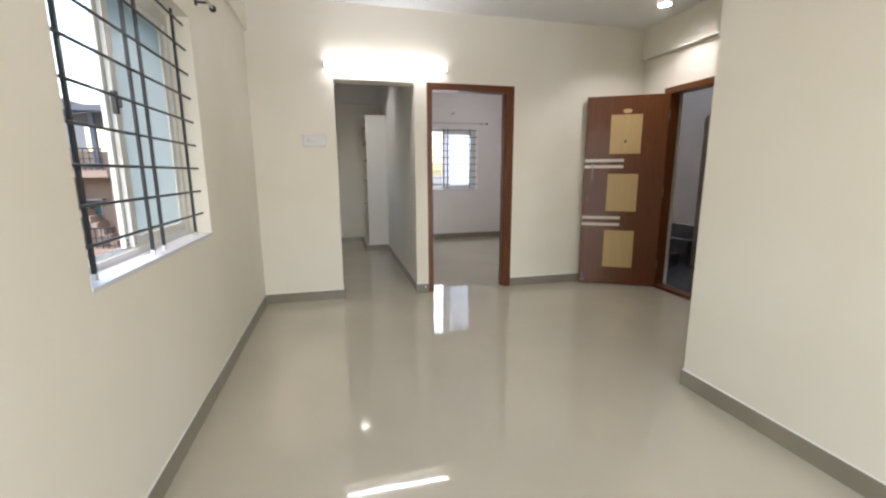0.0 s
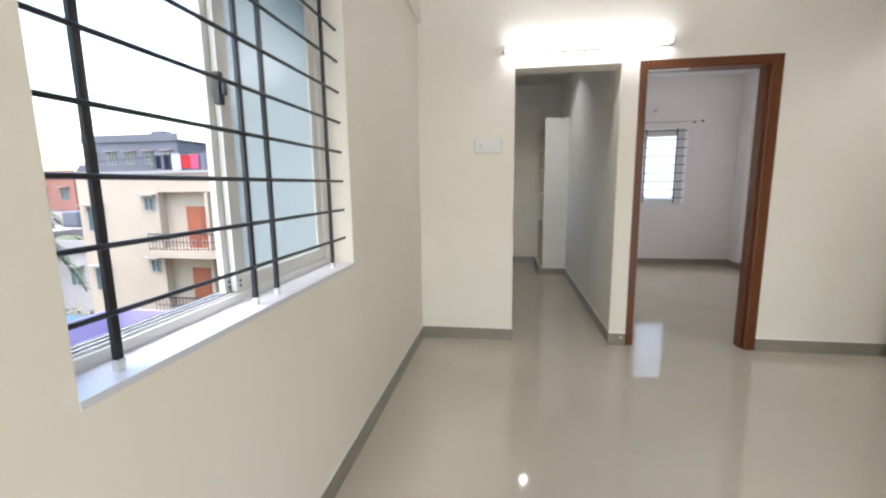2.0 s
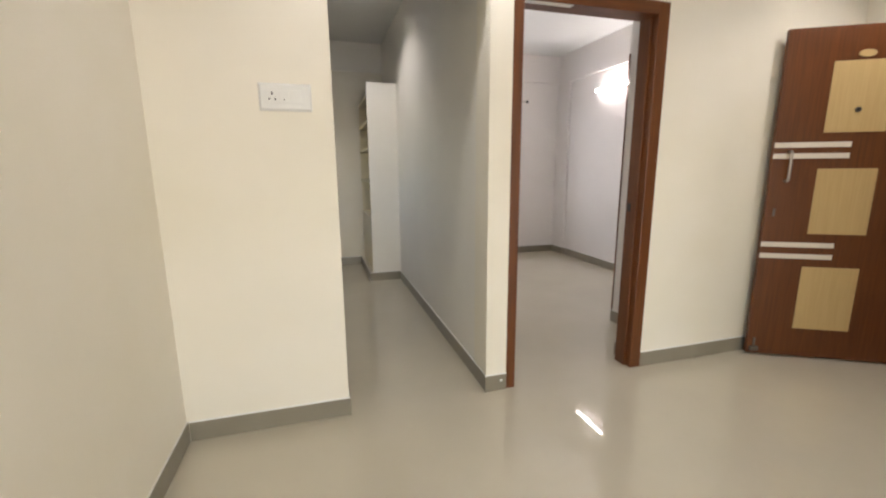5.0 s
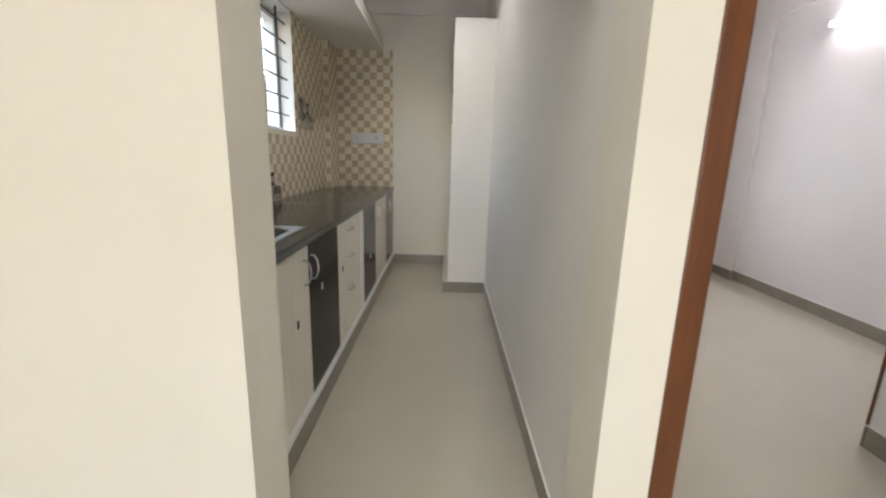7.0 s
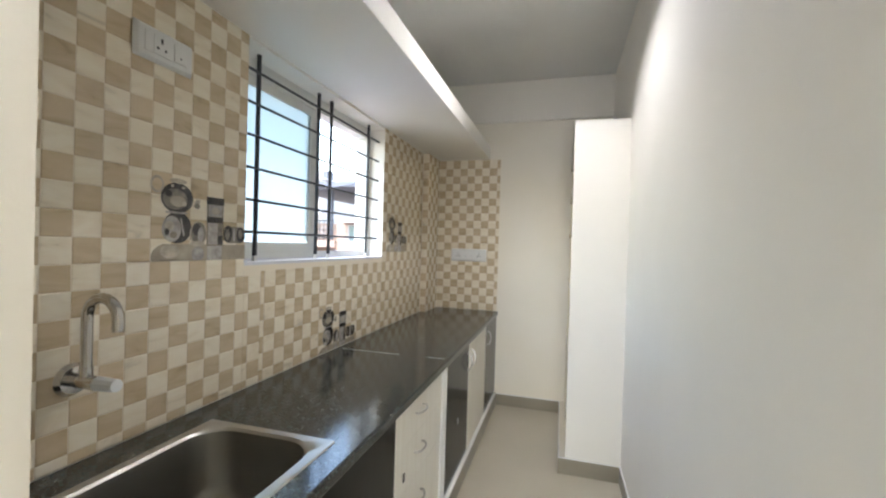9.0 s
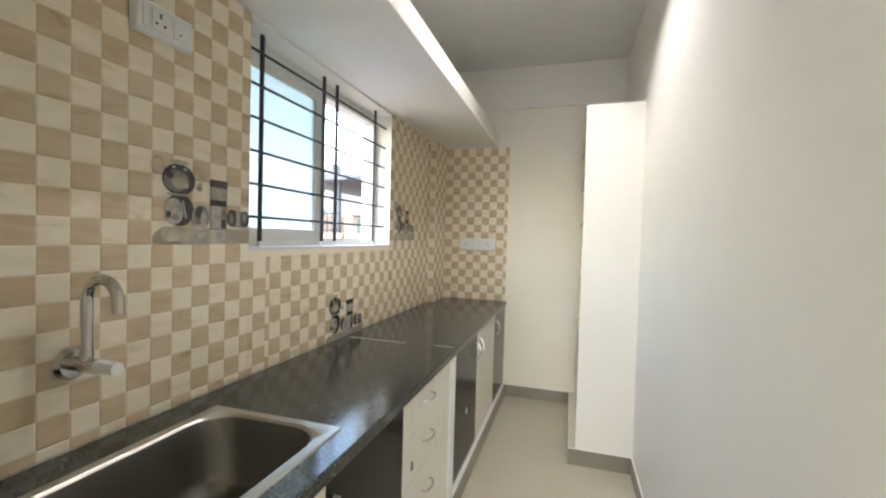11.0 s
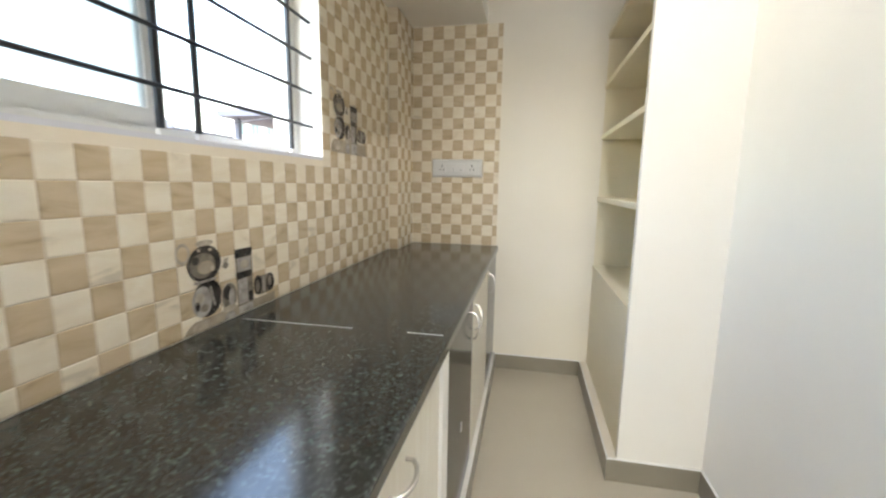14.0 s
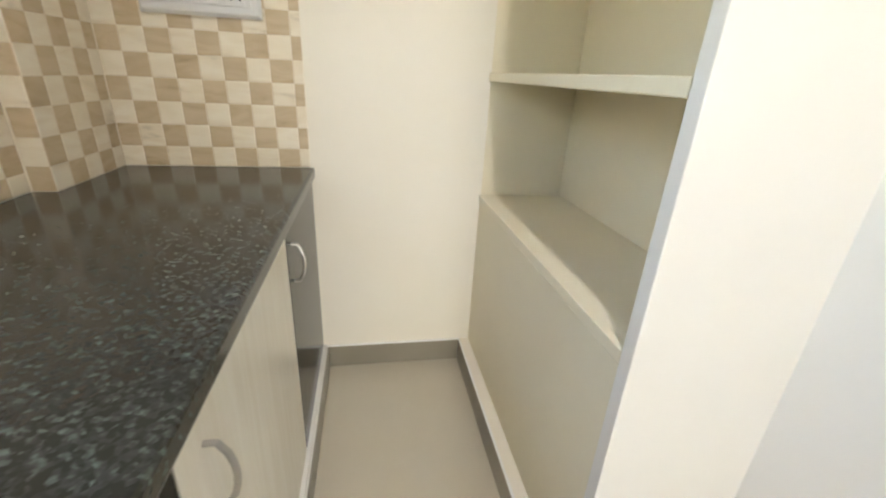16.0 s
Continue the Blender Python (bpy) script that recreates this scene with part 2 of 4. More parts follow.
def thing(name, label, category, at=(0, 0, 0), group="", kind=""):
    ob = new(name)
    ob.location = at
    ob.empty_display_size = 0.1
    bpy.context.view_layer.update()
    return tagged(ob, label, category, group, kind)


def structure(name, dims, material, label, category, bevel=0.0):
    return tagged(boxes(name, dims, material, bevel=bevel), label, category, kind="structure")


# ---- plan ----
XL, YF, YB = -0.663, 4.18, 4.37       # living: left wall, far wall, back of far wall
XR, YR = 2.06, 1.83                   # living: projecting wall on the other side and where it ends
XD = 3.50                             # wall of the entrance door
YN = -2.2                             # wall behind the walker
H = 2.82
KL, KR, KE = -0.663, 0.865, 7.80      # kitchen walls
BL, BR, BE = 1.02, 3.465, 7.78          # bedroom walls
KX0, KX1, KTOP = 0.09, 0.86, 2.15     # kitchen opening
BX0, BX1, BTOP = 0.985, 1.930, 2.160    # bedroom door, outer frame
DY0, DY1, DTOP = 2.93, 3.80, 2.13     # entrance door, outer frame
WY0, WY1, WZ0, WZ1 = 1.362, 2.635, 0.92, 2.12    # living window
VY0, VY1, VZ0, VZ1 = 5.443, 6.71, 1.29, 2.146    # kitchen window
NX0, NX1, NZ0, NZ1 = 1.50, 2.735, 0.94, 2.10    # bedroom window
T = 0.2

structure("floor", [(XL - T, YN - T, -0.15, XD, KE + T, 0.0)], M_FLOOR, "polished beige vitrified tile floor, mirror bright", "floor")
structure("ceiling", [(XL - T, YN - T, H, XD + T, KE + T, H + 0.15)], M_CEIL, "white painted flat ceiling", "ceiling")
XO = XL - T
structure("wall_west", [
    (XO, YN - T, 0, XL, WY0, H), (XO, WY0, 0, XL, WY1, WZ0), (XO, WY0, WZ1, XL, WY1, H), (XO, WY1, 0, XL, 4.27, H)],
    M_CREAM, "cream painted wall with a barred window", "wall")
structure("wall_far", [
    (XL, YF, 0, KX0, YB, H), (KX0, YF, KTOP, KX1, YB, H), (KX1, YF, 0, BX0, YB, H),
    (BX0, YF, BTOP, BX1, YB, H), (BX1, YF, 0, XD, YB, H)], M_CREAM, "cream painted wall with two openings", "wall")
structure("wall_near_east", [(XR, YN, 0, XD, YR, H)], M_CREAM, "cream painted projecting wall", "wall")
# This opening and the slab outside it are invented to let light in.
structure("wall_south", [(XL, YN - T, 0, -0.5, YN, H), (-0.5, YN - T, 2.4, 2.0, YN, H), (2.0, YN - T, 0, XD, YN, H)], M_CREAM, "unseen cream wall with an opening added to admit light", "wall")
structure("balcony", [(XL - T, YN - 1.5, -0.15, XD, YN - T, -0.02)], M_SKIRT, "plain floor slab added outside the unseen opening", "balcony")
structure("wall_entrance", [
    (XD, YR - 0.3, 0, XD + T, DY0, H), (XD, DY0, DTOP, XD + T, DY1, H), (XD, DY1, 0, XD + T, YB, H)],
    M_CREAM, "cream wall round the entrance door", "wall")
structure("beam_entrance", [(XD - 0.05, YR, 2.49, XD, YF, H)], M_CREAM, "cream painted ceiling beam over the entrance door", "beam", 0.004)
structure("beam_west", [(XL, YN, 2.52, XL + 0.035, YF, H)], M_CREAM, "cream painted ceiling beam above the window", "beam", 0.004)
structure("wall_kitchen_west", [
    (XO, 4.27, 0, KL, VY0, H), (XO, VY0, 0, KL, VY1, VZ0), (XO, VY0, VZ1, KL, VY1, H), (XO, VY1, 0, KL, KE + T, H)],
    M_WHITE, "white painted kitchen wall with a barred window", "wall")
# Added lip: darkens the window head, where only the frame lies in shade.
structure("sunshade", [(XO - 0.10, VY0 - 0.15, VZ1 + 0.004, XO, VY1 + 0.15, VZ1 + 0.08)], M_STAIRWALL, "grey lip added over the kitchen window to darken its head", "sunshade", 0.004)
structure("wall_kitchen_end", [(KL, KE, 0, BL, KE + T, H)], M_CREAM, "white painted kitchen end wall", "wall")
structure("wall_partition", [(KR, YB, 0, BL, KE, H)], M_WHITE, "white painted partition wall of the kitchen", "wall")
structure("beam_kitchen", [(KL, KE - 0.03, 2.475, KR, KE, H)], M_WHITE, "white painted beam at the kitchen ceiling", "beam", 0.003)
structure("column_kitchen", [(KL, 7.48, 0.82, -0.606, KE - 0.002, 2.15)], M_WHITE, "shallow tiled corner column", "column")
structure("wall_bedroom_north", [
    (BL, BE, 0, NX0, BE + T, H), (NX0, BE, 0, NX1, BE + T, NZ0), (NX0, BE, NZ1, NX1, BE + T, H), (NX1, BE, 0, BR + T, BE + T, H)],
    M_BED, "white bedroom wall with a barred window", "wall")
structure("wall_bedroom_east", [(BR, YB, 0, BR + T, BE, H)], M_BED, "white bedroom wall", "wall")
structure("beam_bedroom", [(BL, BE - 0.03, 2.46, BR, BE, H), (BR - 0.04, YB, 2.44, BR, BE - 0.03, H)], M_BED, "white painted bedroom beams", "beam")
structure("wall_bathroom", [(2.30, YB, 0, BR, 4.92, H)], M_BED, "white wall of the bathroom corner in the bedroom", "wall")
structure("bedroom_column", [(BR - 0.035, 7.48, 0, BR, BE, 2.44)], M_BED, "shallow white column in the bedroom corner", "column")


# ---- skirting ----
def skirting(name, runs):
    """Tile skirting along runs of (x0, y0, x1, y1, nx, ny): the wall line and the way it faces."""
    bm, cap = bmesh.new(), bmesh.new()
    for x0, y0, x1, y1, nx, ny in runs:
        t = 0.007
        ax, bx = sorted((x0, x1)) if nx == 0 else sorted((x0, x0 + nx * t))
        ay, by = sorted((y0, y1)) if ny == 0 else sorted((y0, y0 + ny * t))
        box(bm, ax, ay, 0.0, bx, by, 0.096)
        box(cap, ax, ay, 0.096, bx - (0.003 if nx > 0 else 0), by - (0.003 if ny > 0 else 0), 0.102)
    ob = tagged(part(name, bm, M_SKIRT), "grey-beige tile skirting with a white top joint", "skirting", kind="structure")
    part("skirting_joint", cap, M_CAP, ob)


skirting("baseboard", [
    (XL, YN, XL, YF, 1, 0), (XL + 0.011, YF, KX0, YF, 0, -1), (KX0, YF - 0.011, KX0, YB, 1, 0),
    (KX1, YF - 0.011, KX1, YF + 0.0, -1, 0), (KX1, YF, BX0, YF, 0, -1), (BX1, YF, XD, YF, 0, -1),
    (XR, YN, XR, YR, -1, 0), (XR - 0.011, YR, XD, YR, 0, 1), (XD, YR, XD, DY0, -1, 0), (XD, DY1, XD, YF, -1, 0)])
skirting("baseboard_kitchen", [
    (KR, YF, KR, 6.82, -1, 0), (0.512, 6.82, KR, 6.82, 0, -1), (0.512, 6.809, 0.512, KE, -1, 0), (-0.07, KE, 0.512, KE, 0, -1)])
skirting("baseboard_bedroom", [
    (BL, YB, BL, BE, 1, 0), (BL, BE, BR, BE, 0, -1), (BR, 4.92, BR, 7.48, -1, 0), (BR - 0.035, 7.469, BR - 0.035, BE, -1, 0), (BR - 0.035, 7.48, BR, 7.48, 0, -1),
    (2.30, YB, 2.30, 4.92, -1, 0), (2.289, 4.92, BR, 4.92, 0, 1), (BX1 - 0.04, YB, 2.30, YB, 0, 1)])


bm = bmesh.new()
rod(bm, (0.952, YF - 0.0105, 0.062), (0.952, YF - 0.0075, 0.062), 0.008, 12)
part("plug_cap", bm, M_CAP, bpy.data.objects["baseboard"], "small white plug in the skirting")


# ---- windows, grilles ----
def local(name, bm, material, parent, label="", smooth=False):
    ob = part(name, bm, material, parent, label, smooth)
    ob.matrix_parent_inverse = Matrix()
    return ob


def lbox(name, dims, material, parent, label="", bevel=0.0):
    bm = bmesh.new()
    for d in dims:
        box(bm, *d, bevel=bevel)
    return local(name, bm, material, parent, label)


def window(name, m, w, h, sashes, latch=None, glass=None):
    """A sliding window in its opening: along x, outwards y, up z. sashes: (from, to, track)."""
    win = tagged(new(name), "off-white sliding window with frosted panes", "window", kind="structure")
    win.matrix_world = m
    bpy.context.view_layer.update()
    d0, d1, f = 0.112, 0.190, 0.045
    lbox("window_frame", [(0, d0, 0.02, f, d1, h), (w - f, d0, 0.02, w, d1, h), (f, d0, h - f - 0.02, w - f, d1, h), (f, d0, 0.02, w - f, d1, 0.040)], M_UPVC, win)
    for k in range(3):
        lbox("track_rail", [(f, d0 + 0.010 + k * 0.021, 0.040, w - f, d0 + 0.014 + k * 0.021, 0.047)], M_UPVC, win)
        lbox("track_groove", [(f, d0 + 0.0145 + k * 0.021, 0.040, w - f, d0 + 0.0305 + k * 0.021, 0.0435)], M_GROOVE, win)
    lbox("window_sill", [(0.0, -0.002, -0.004, w, d0, 0.012), (0.001, d0, 0.0, w - 0.001, 0.198, 0.02)], M_SILL, win, "white marble sill")
    for u0, u1, tr in sashes:
        y = d0 + 0.012 + tr * 0.021
        sash = lbox("sash", [(u0, y, 0.045, u0 + 0.05, y + 0.018, h - 0.055), (u1 - 0.05, y, 0.045, u1, y + 0.018, h - 0.055),
                             (u0 + 0.05, y, 0.045, u1 - 0.05, y + 0.018, 0.088), (u0 + 0.05, y, h - 0.105, u1 - 0.05, y + 0.018, h - 0.055)], M_UPVC, win)
        lbox("pane", [(u0 + 0.048, y + 0.007, 0.086, u1 - 0.048, y + 0.011, h - 0.103)], glass or M_FROST, sash, "pale blue frosted glass").visible_shadow = False
        for z in (0.060, 0.076):
            bm = bmesh.new()
            rod(bm, (u0 + 0.02, y - 0.001, z), (u0 + 0.02, y + 0.003, z), 0.005, 8)
            local("screw_cap", bm, M_DARK, sash)
    if latch:
        lbox("latch", [(latch[0], d0 - 0.006, latch[1] - 0.045, latch[0] + 0.022, d0 + 0.014, latch[1] + 0.045), (latch[0] + 0.006, d0 - 0.02, latch[1] - 0.02, latch[0] + 0.016, d0 - 0.006, latch[1] + 0.02)], M_DARK, win, "black latch", 0.003)
    return win


def grille(m, w, uprights, levels, h, depth, label):
    g = tagged(new("window_grille"), label, "window grille")
    g.matrix_world = m
    bpy.context.view_layer.update()
    for u in uprights:
        bm = bmesh.new()
        box(bm, u - 0.008, depth - 0.006, 0.034, u + 0.008, depth + 0.006, h - 0.002, 0.0015)
        bar = local("upright_bar", bm, M_IRON, g)
        lbox("painted_foot", [(u - 0.0085, depth - 0.0065, 0.008, u + 0.0085, depth + 0.0065, 0.034)], M_UPVC, bar, "paint-splashed bar foot")
    for z in levels:
        bm = bmesh.new()
        rod(bm, (0.0, depth - 0.010, z), (w, depth - 0.010, z), 0.0058, 10)
        local("cross_bar", bm, M_IRON, g, smooth=True)
    return g


M_WEST = lambda y, z: Matrix.Translation((XL, y, z)) @ pose(0, 0, 0, 0, 0, 90)
window("window_1", M_WEST(WY0, WZ0), WY1 - WY0, WZ1 - WZ0, [(0.573, 1.228, 1), (0.598, 1.228, 0)], (0.574, 0.645))
grille(M_WEST(WY0, WZ0), WY1 - WY0, (0.120, 0.577, 0.697, 1.148), [0.13 + 0.1285 * k for k in range(9)], WZ1 - WZ0, 0.048, "black iron window grille set in a white window opening")
window("window_2", M_WEST(VY0, VZ0), VY1 - VY0, VZ1 - VZ0, [(0.045, 0.65, 0), (0.58, 0.66, 1)], glass=M_FROST_DIMMED)
grille(M_WEST(VY0, VZ0), VY1 - VY0, (0.13, 0.567, 0.687, 1.132), [0.13 + 0.129 * k for k in range(6)], VZ1 - VZ0, 0.060, "black iron kitchen window grille over the worktop")
M_NORTH = Matrix.Translation((NX0, BE, NZ0))
window("window_3", M_NORTH, NX1 - NX0, NZ1 - NZ0, [(0.57, 1.19, 0), (0.64, 1.19, 1)], glass=M_FROST_LIT)
grille(M_NORTH, NX1 - NX0, (0.12, 0.575, 0.655, 1.10), [0.11 + 0.127 * k for k in range(9)], NZ1 - NZ0, 0.045, "black iron bedroom window grille")


# ---- doors ----
FY0 = YF - 0.003
FD = 0.133                      # depth of the frame
door = tagged(boxes("door_1", [(BX0, FY0, 0, BX0 + 0.056, FY0 + FD, BTOP), (BX1 - 0.074, FY0, 0, BX1, FY0 + FD, BTOP)], M_TEAK, bevel=0.004),
              "red-brown polished teak door frame of the bedroom", "door frame", kind="structure")
boxes("door_head", [(BX0 + 0.056, FY0, BTOP - 0.066, BX1 - 0.074, FY0 + FD, BTOP)], M_TEAK_H, door, bevel=0.003)
boxes("door_rebate", [(BX1 - 0.088, FY0 + 0.045, 0, BX1 - 0.0745, FY0 + FD - 0.002, BTOP - 0.067)], M_TEAK, door, bevel=0.002)
boxes("paper_strip", [(BX0 + 0.07, FY0 + 0.01, BTOP - 0.0685, BX0 + 0.34, FY0 + 0.045, BTOP - 0.0662)], M_CAP, door, "white masking strip on the head")
boxes("keeper", [(BX1 - 0.0915, FY0 + 0.09, 1.0, BX1 - 0.0875, FY0 + 0.115, 1.05)], M_DARK, door, "dark latch keeper")
boxes("reveal", [(BX0, FY0 + FD, BTOP - 0.03, BX1, YB, BTOP - 0.001), (BX0, FY0 + FD, 0, BX0 + 0.036, YB, BTOP - 0.03), (BX1 - 0.03, FY0 + FD, 0, BX1, YB, BTOP - 0.03)], M_WHITE, door, "white plaster reveal")

bath = tagged(boxes("door_3", [(2.292, 4.9205, 0.1, 2.300, 4.929, 2.1)], M_TEAK), "dark brown bathroom door frame edge", "door frame", kind="structure")

main = tagged(boxes("door_2", [(XD - 0.04, DY0, 0, XD + 0.10, DY0 + 0.065, DTOP), (XD - 0.04, DY1 - 0.065, 0, XD + 0.10, DY1, DTOP)], M_TEAK, bevel=0.003),
              "red-brown polished teak frame of the entrance door", "door frame", kind="structure")
boxes("door_head", [(XD - 0.04, DY0 + 0.065, DTOP - 0.065, XD + 0.10, DY1 - 0.065, DTOP)], M_TEAK_D, main, bevel=0.003)
boxes("threshold", [(XD - 0.04, DY0 + 0.065, 0, XD + 0.10, DY1 - 0.065, 0.035)], M_TEAK_D, main, bevel=0.004)

leaf = tagged(new("entrance_door"), "open red-brown teak veneer door with beige inlay panels", "door")
leaf.matrix_world = pose(2.763, 4.118, 0.012, 0, 0, -29.5)
bpy.context.view_layer.update()
LW, LH, LT = 0.815, 2.06, 0.035
lbox("door_slab", [(0, 0, 0, LW, LT, LH)], M_TEAK, leaf, bevel=0.002)
for z0, z1 in ((0.195, 0.615), (0.83, 1.24), (1.455, 1.865)):
    lbox("inlay_panel", [(0.25, -0.003, z0, 0.562, 0.001, z1)], M_BEIGE, leaf, "pale beige laminate panel", 0.001)
for z in (1.385, 1.318, 0.757, 0.682):
    lbox("inlay_strip", [(0.0, -0.0025, z - 0.016, 0.405, 0.001, z + 0.016)], M_STRIP, leaf, "ivory strip", 0.0008)
bm = bmesh.new()
pipe(bm, [(0.085, 0.0, 1.345), (0.085, -0.03, 1.345), (0.085, -0.036, 1.33), (0.085, -0.036, 1.18), (0.085, -0.03, 1.165), (0.085, 0.0, 1.165)], 0.008)
local("pull_handle", bm, M_STEEL, leaf, "steel pull handle", True)
bm = bmesh.new()
rod(bm, (0.406, -0.008, 1.585), (0.406, 0.0, 1.585), 0.016, 20)
eye = local("peephole", bm, M_DULL, leaf, "brass peephole", True)
bm = bmesh.new()
rod(bm, (0.406, -0.0085, 1.585), (0.406, -0.0075, 1.585), 0.009, 16)
local("lens", bm, M_DARK, eye)
bm = bmesh.new()
bmesh.ops.create_cone(bm, cap_ends=True, segments=28, radius1=0.045, radius2=0.04, depth=0.006, matrix=pose(0.41, -0.003, 1.90, 90, 0, 0) @ Matrix.Diagonal((1, 0.5, 1, 1)))
local("emblem", bm, M_BEIGE, leaf, "small oval emblem", True)
lbox("lock_plate", [(0.040, -0.004, 0.94, 0.055, 0.0, 0.99)], M_DULL, leaf, "dull steel lock plate", 0.002)
lbox("door_stop", [(0.012, -0.02, 0.02, 0.065, 0.0, 0.05), (0.03, -0.012, 0.05, 0.045, 0.0, 0.11)], M_DULL, leaf, "steel floor bolt", 0.003)
for z in (0.25, 1.05, 1.85):
    bm = bmesh.new()
    rod(bm, (LW + 0.004, -0.003, z - 0.05), (LW + 0.004, -0.003, z + 0.05), 0.006, 10)
    local("hinge", bm, M_DULL, leaf)


chime = thing("door_chime", "small white door chime box above the entrance", "door chime", (XD, 3.02, 2.27))
boxes("case", [(XD - 0.035, 2.96, 2.245, XD, 3.07, 2.295)], M_PLASTIC, chime, bevel=0.004)
boxes("grille", [(XD - 0.037, 2.98, 2.255, XD - 0.034, 3.05, 2.285)], M_SKIRT, chime)


# ---- lamps ----
def tube_light(m, length, glowing, label):
    """A batten with a bare tube: along x, standing out along -y, from its middle."""
    t = tagged(new("tube_light"), label, "tube light")
    t.matrix_world = m
    bpy.context.view_layer.update()
    lbox("batten", [(-length / 2, -0.028, -0.02, length / 2, 0.0, 0.02)], M_PLASTIC, t, "white batten", 0.004)
    for s in (-1, 1):
        lbox("lampholder", [(s * length / 2 - 0.012, -0.080, -0.022, s * length / 2 + 0.012, -0.004, 0.022)], M_PLASTIC, t, bevel=0.004)
    bm = bmesh.new()
    rod(bm, (-length / 2 + 0.012, -0.062, 0), (length / 2 - 0.012, -0.062, 0), 0.014, 14)
    local("tube", bm, glowing, t, "glowing white tube", True)
    bm = bmesh.new()
    ball(bm, (0.03, -0.012, 0.075), 0.022, 1.0, 12, 8)
    local("ceiling_hook_cap", bm, M_PLASTIC, t, smooth=True)
    bm = bmesh.new()
    pipe(bm, [(0.03, -0.006, 0.06), (0.03, -0.008, 0.015)], 0.004, 6)
    local("cord", bm, M_PLASTIC, t)
    return t


tube_light(pose(0.594, YF, 2.275), 1.17, M_TUBE, "lit white tube light over the kitchen opening")
tube_light(pose(BR, 6.27, 2.21, 0, 0, -90), 1.17, M_BEDTUBE, "lit white tube light on the bedroom wall")


def downlight(m, glowing, label):
    """A small round lamp fixed under the ceiling, shining down."""
    t = tagged(new("downlight"), label, "downlight")
    t.matrix_world = m
    bpy.context.view_layer.update()
    bm = bmesh.new()
    bmesh.ops.create_cone(bm, cap_ends=False, segments=32, radius1=0.054, radius2=0.066, depth=0.052, matrix=pose(0, 0, -0.026))
    bmesh.ops.create_cone(bm, cap_ends=True, segments=32, radius1=0.058, radius2=0.062, depth=0.012, matrix=pose(0, 0, -0.006))
    local("housing", bm, M_PLASTIC, t, "white round housing", True)
    bm = bmesh.new()
    bmesh.ops.create_circle(bm, cap_ends=True, segments=32, radius=0.022, matrix=pose(0, 0, -0.013))
    local("lens", bm, glowing, t, "glowing round lens")
    return t


downlight(pose(0.31, 6.15, H), M_KITCHEN, "lit round white downlight on the kitchen ceiling")
downlight(pose(3.05, 3.42, H), M_ENTRY, "lit round white downlight on the ceiling by the entrance")


# ---- switch plates ----
def switch_plate(m, w, h, sockets, rockers, label, blanks=()):
    """A cover plate with sloping edges and a raised module strip: sockets, rockers and blank covers at places along it."""
    s = tagged(new("switch_plate"), label, "switch plate")
    s.matrix_world = m
    bpy.context.view_layer.update()
    bm = bmesh.new()
    box(bm, 0, -0.014, 0, w, 0, h)
    for v in bm.verts:
        if v.co.y < -0.01:
            v.co.x += 0.010 if v.co.x < w / 2 else -0.010
            v.co.z += 0.010 if v.co.z < h / 2 else -0.010
    bmesh.ops.bevel(bm, geom=bm.edges[:], offset=0.003, segments=2, affect="EDGES", profile=0.5)
    local("plate", bm, M_PLASTIC, s)
    z0, z1 = h / 2 - 0.029, h / 2 + 0.029
    lbox("module_strip", [(0.026, -0.0165, z0, w - 0.026, -0.0135, z1)], M_PLASTIC, s, "", 0.0012)
    for u in sockets:
        k = lbox("socket", [(u - 0.024, -0.0185, z0 + 0.002, u + 0.024, -0.016, z1 - 0.002)], M_PLASTIC, s, "", 0.001)
        bm = bmesh.new()
        box(bm, u - 0.003, -0.0192, h / 2 + 0.006, u + 0.003, -0.0180, h / 2 + 0.020)
        for du in (-0.012, 0.012):
            rod(bm, (u + du, -0.0192, h / 2 - 0.010), (u + du, -0.0180, h / 2 - 0.010), 0.0042, 10)
        local("pin_holes", bm, M_DARK, k, "dark socket holes")
    for u in rockers:
        bm = bmesh.new()
        box(bm, u - 0.020, -0.021, z0 + 0.003, u + 0.020, -0.016, z1 - 0.003, 0.0015)
        for v in bm.verts:
            if v.co.y < -0.018 and v.co.z > h / 2:
                v.co.y += 0.003
        k = local("rocker", bm, M_PLASTIC, s)
        lbox("marker", [(u - 0.0025, -0.0218, h / 2 - 0.014, u + 0.0025, -0.0205, h / 2 - 0.009)], M_DARK, k)
    for u in blanks:
        lbox("blank_cover", [(u - 0.022, -0.0180, z0 + 0.003, u + 0.022, -0.016, z1 - 0.003)], M_PLASTIC, s, "", 0.001)
    return s


switch_plate(pose(-0.223, YF, 1.524), 0.223, 0.120, (0.058,), (0.107,), "white switch plate with a socket on a cream wall", (0.155,))
switch_plate(pose(-0.473, KE - 0.008, 1.25), 0.324, 0.114, (0.068, 0.258), (0.140, 0.190), "white switch plate with two sockets on checked tiles")
switch_plate(M_WEST(5.0, 1.888) @ Matrix.Translation((0, -0.008, 0)), 0.19, 0.10, (0.075,), (0.135,), "white socket plate high on checked tiles")


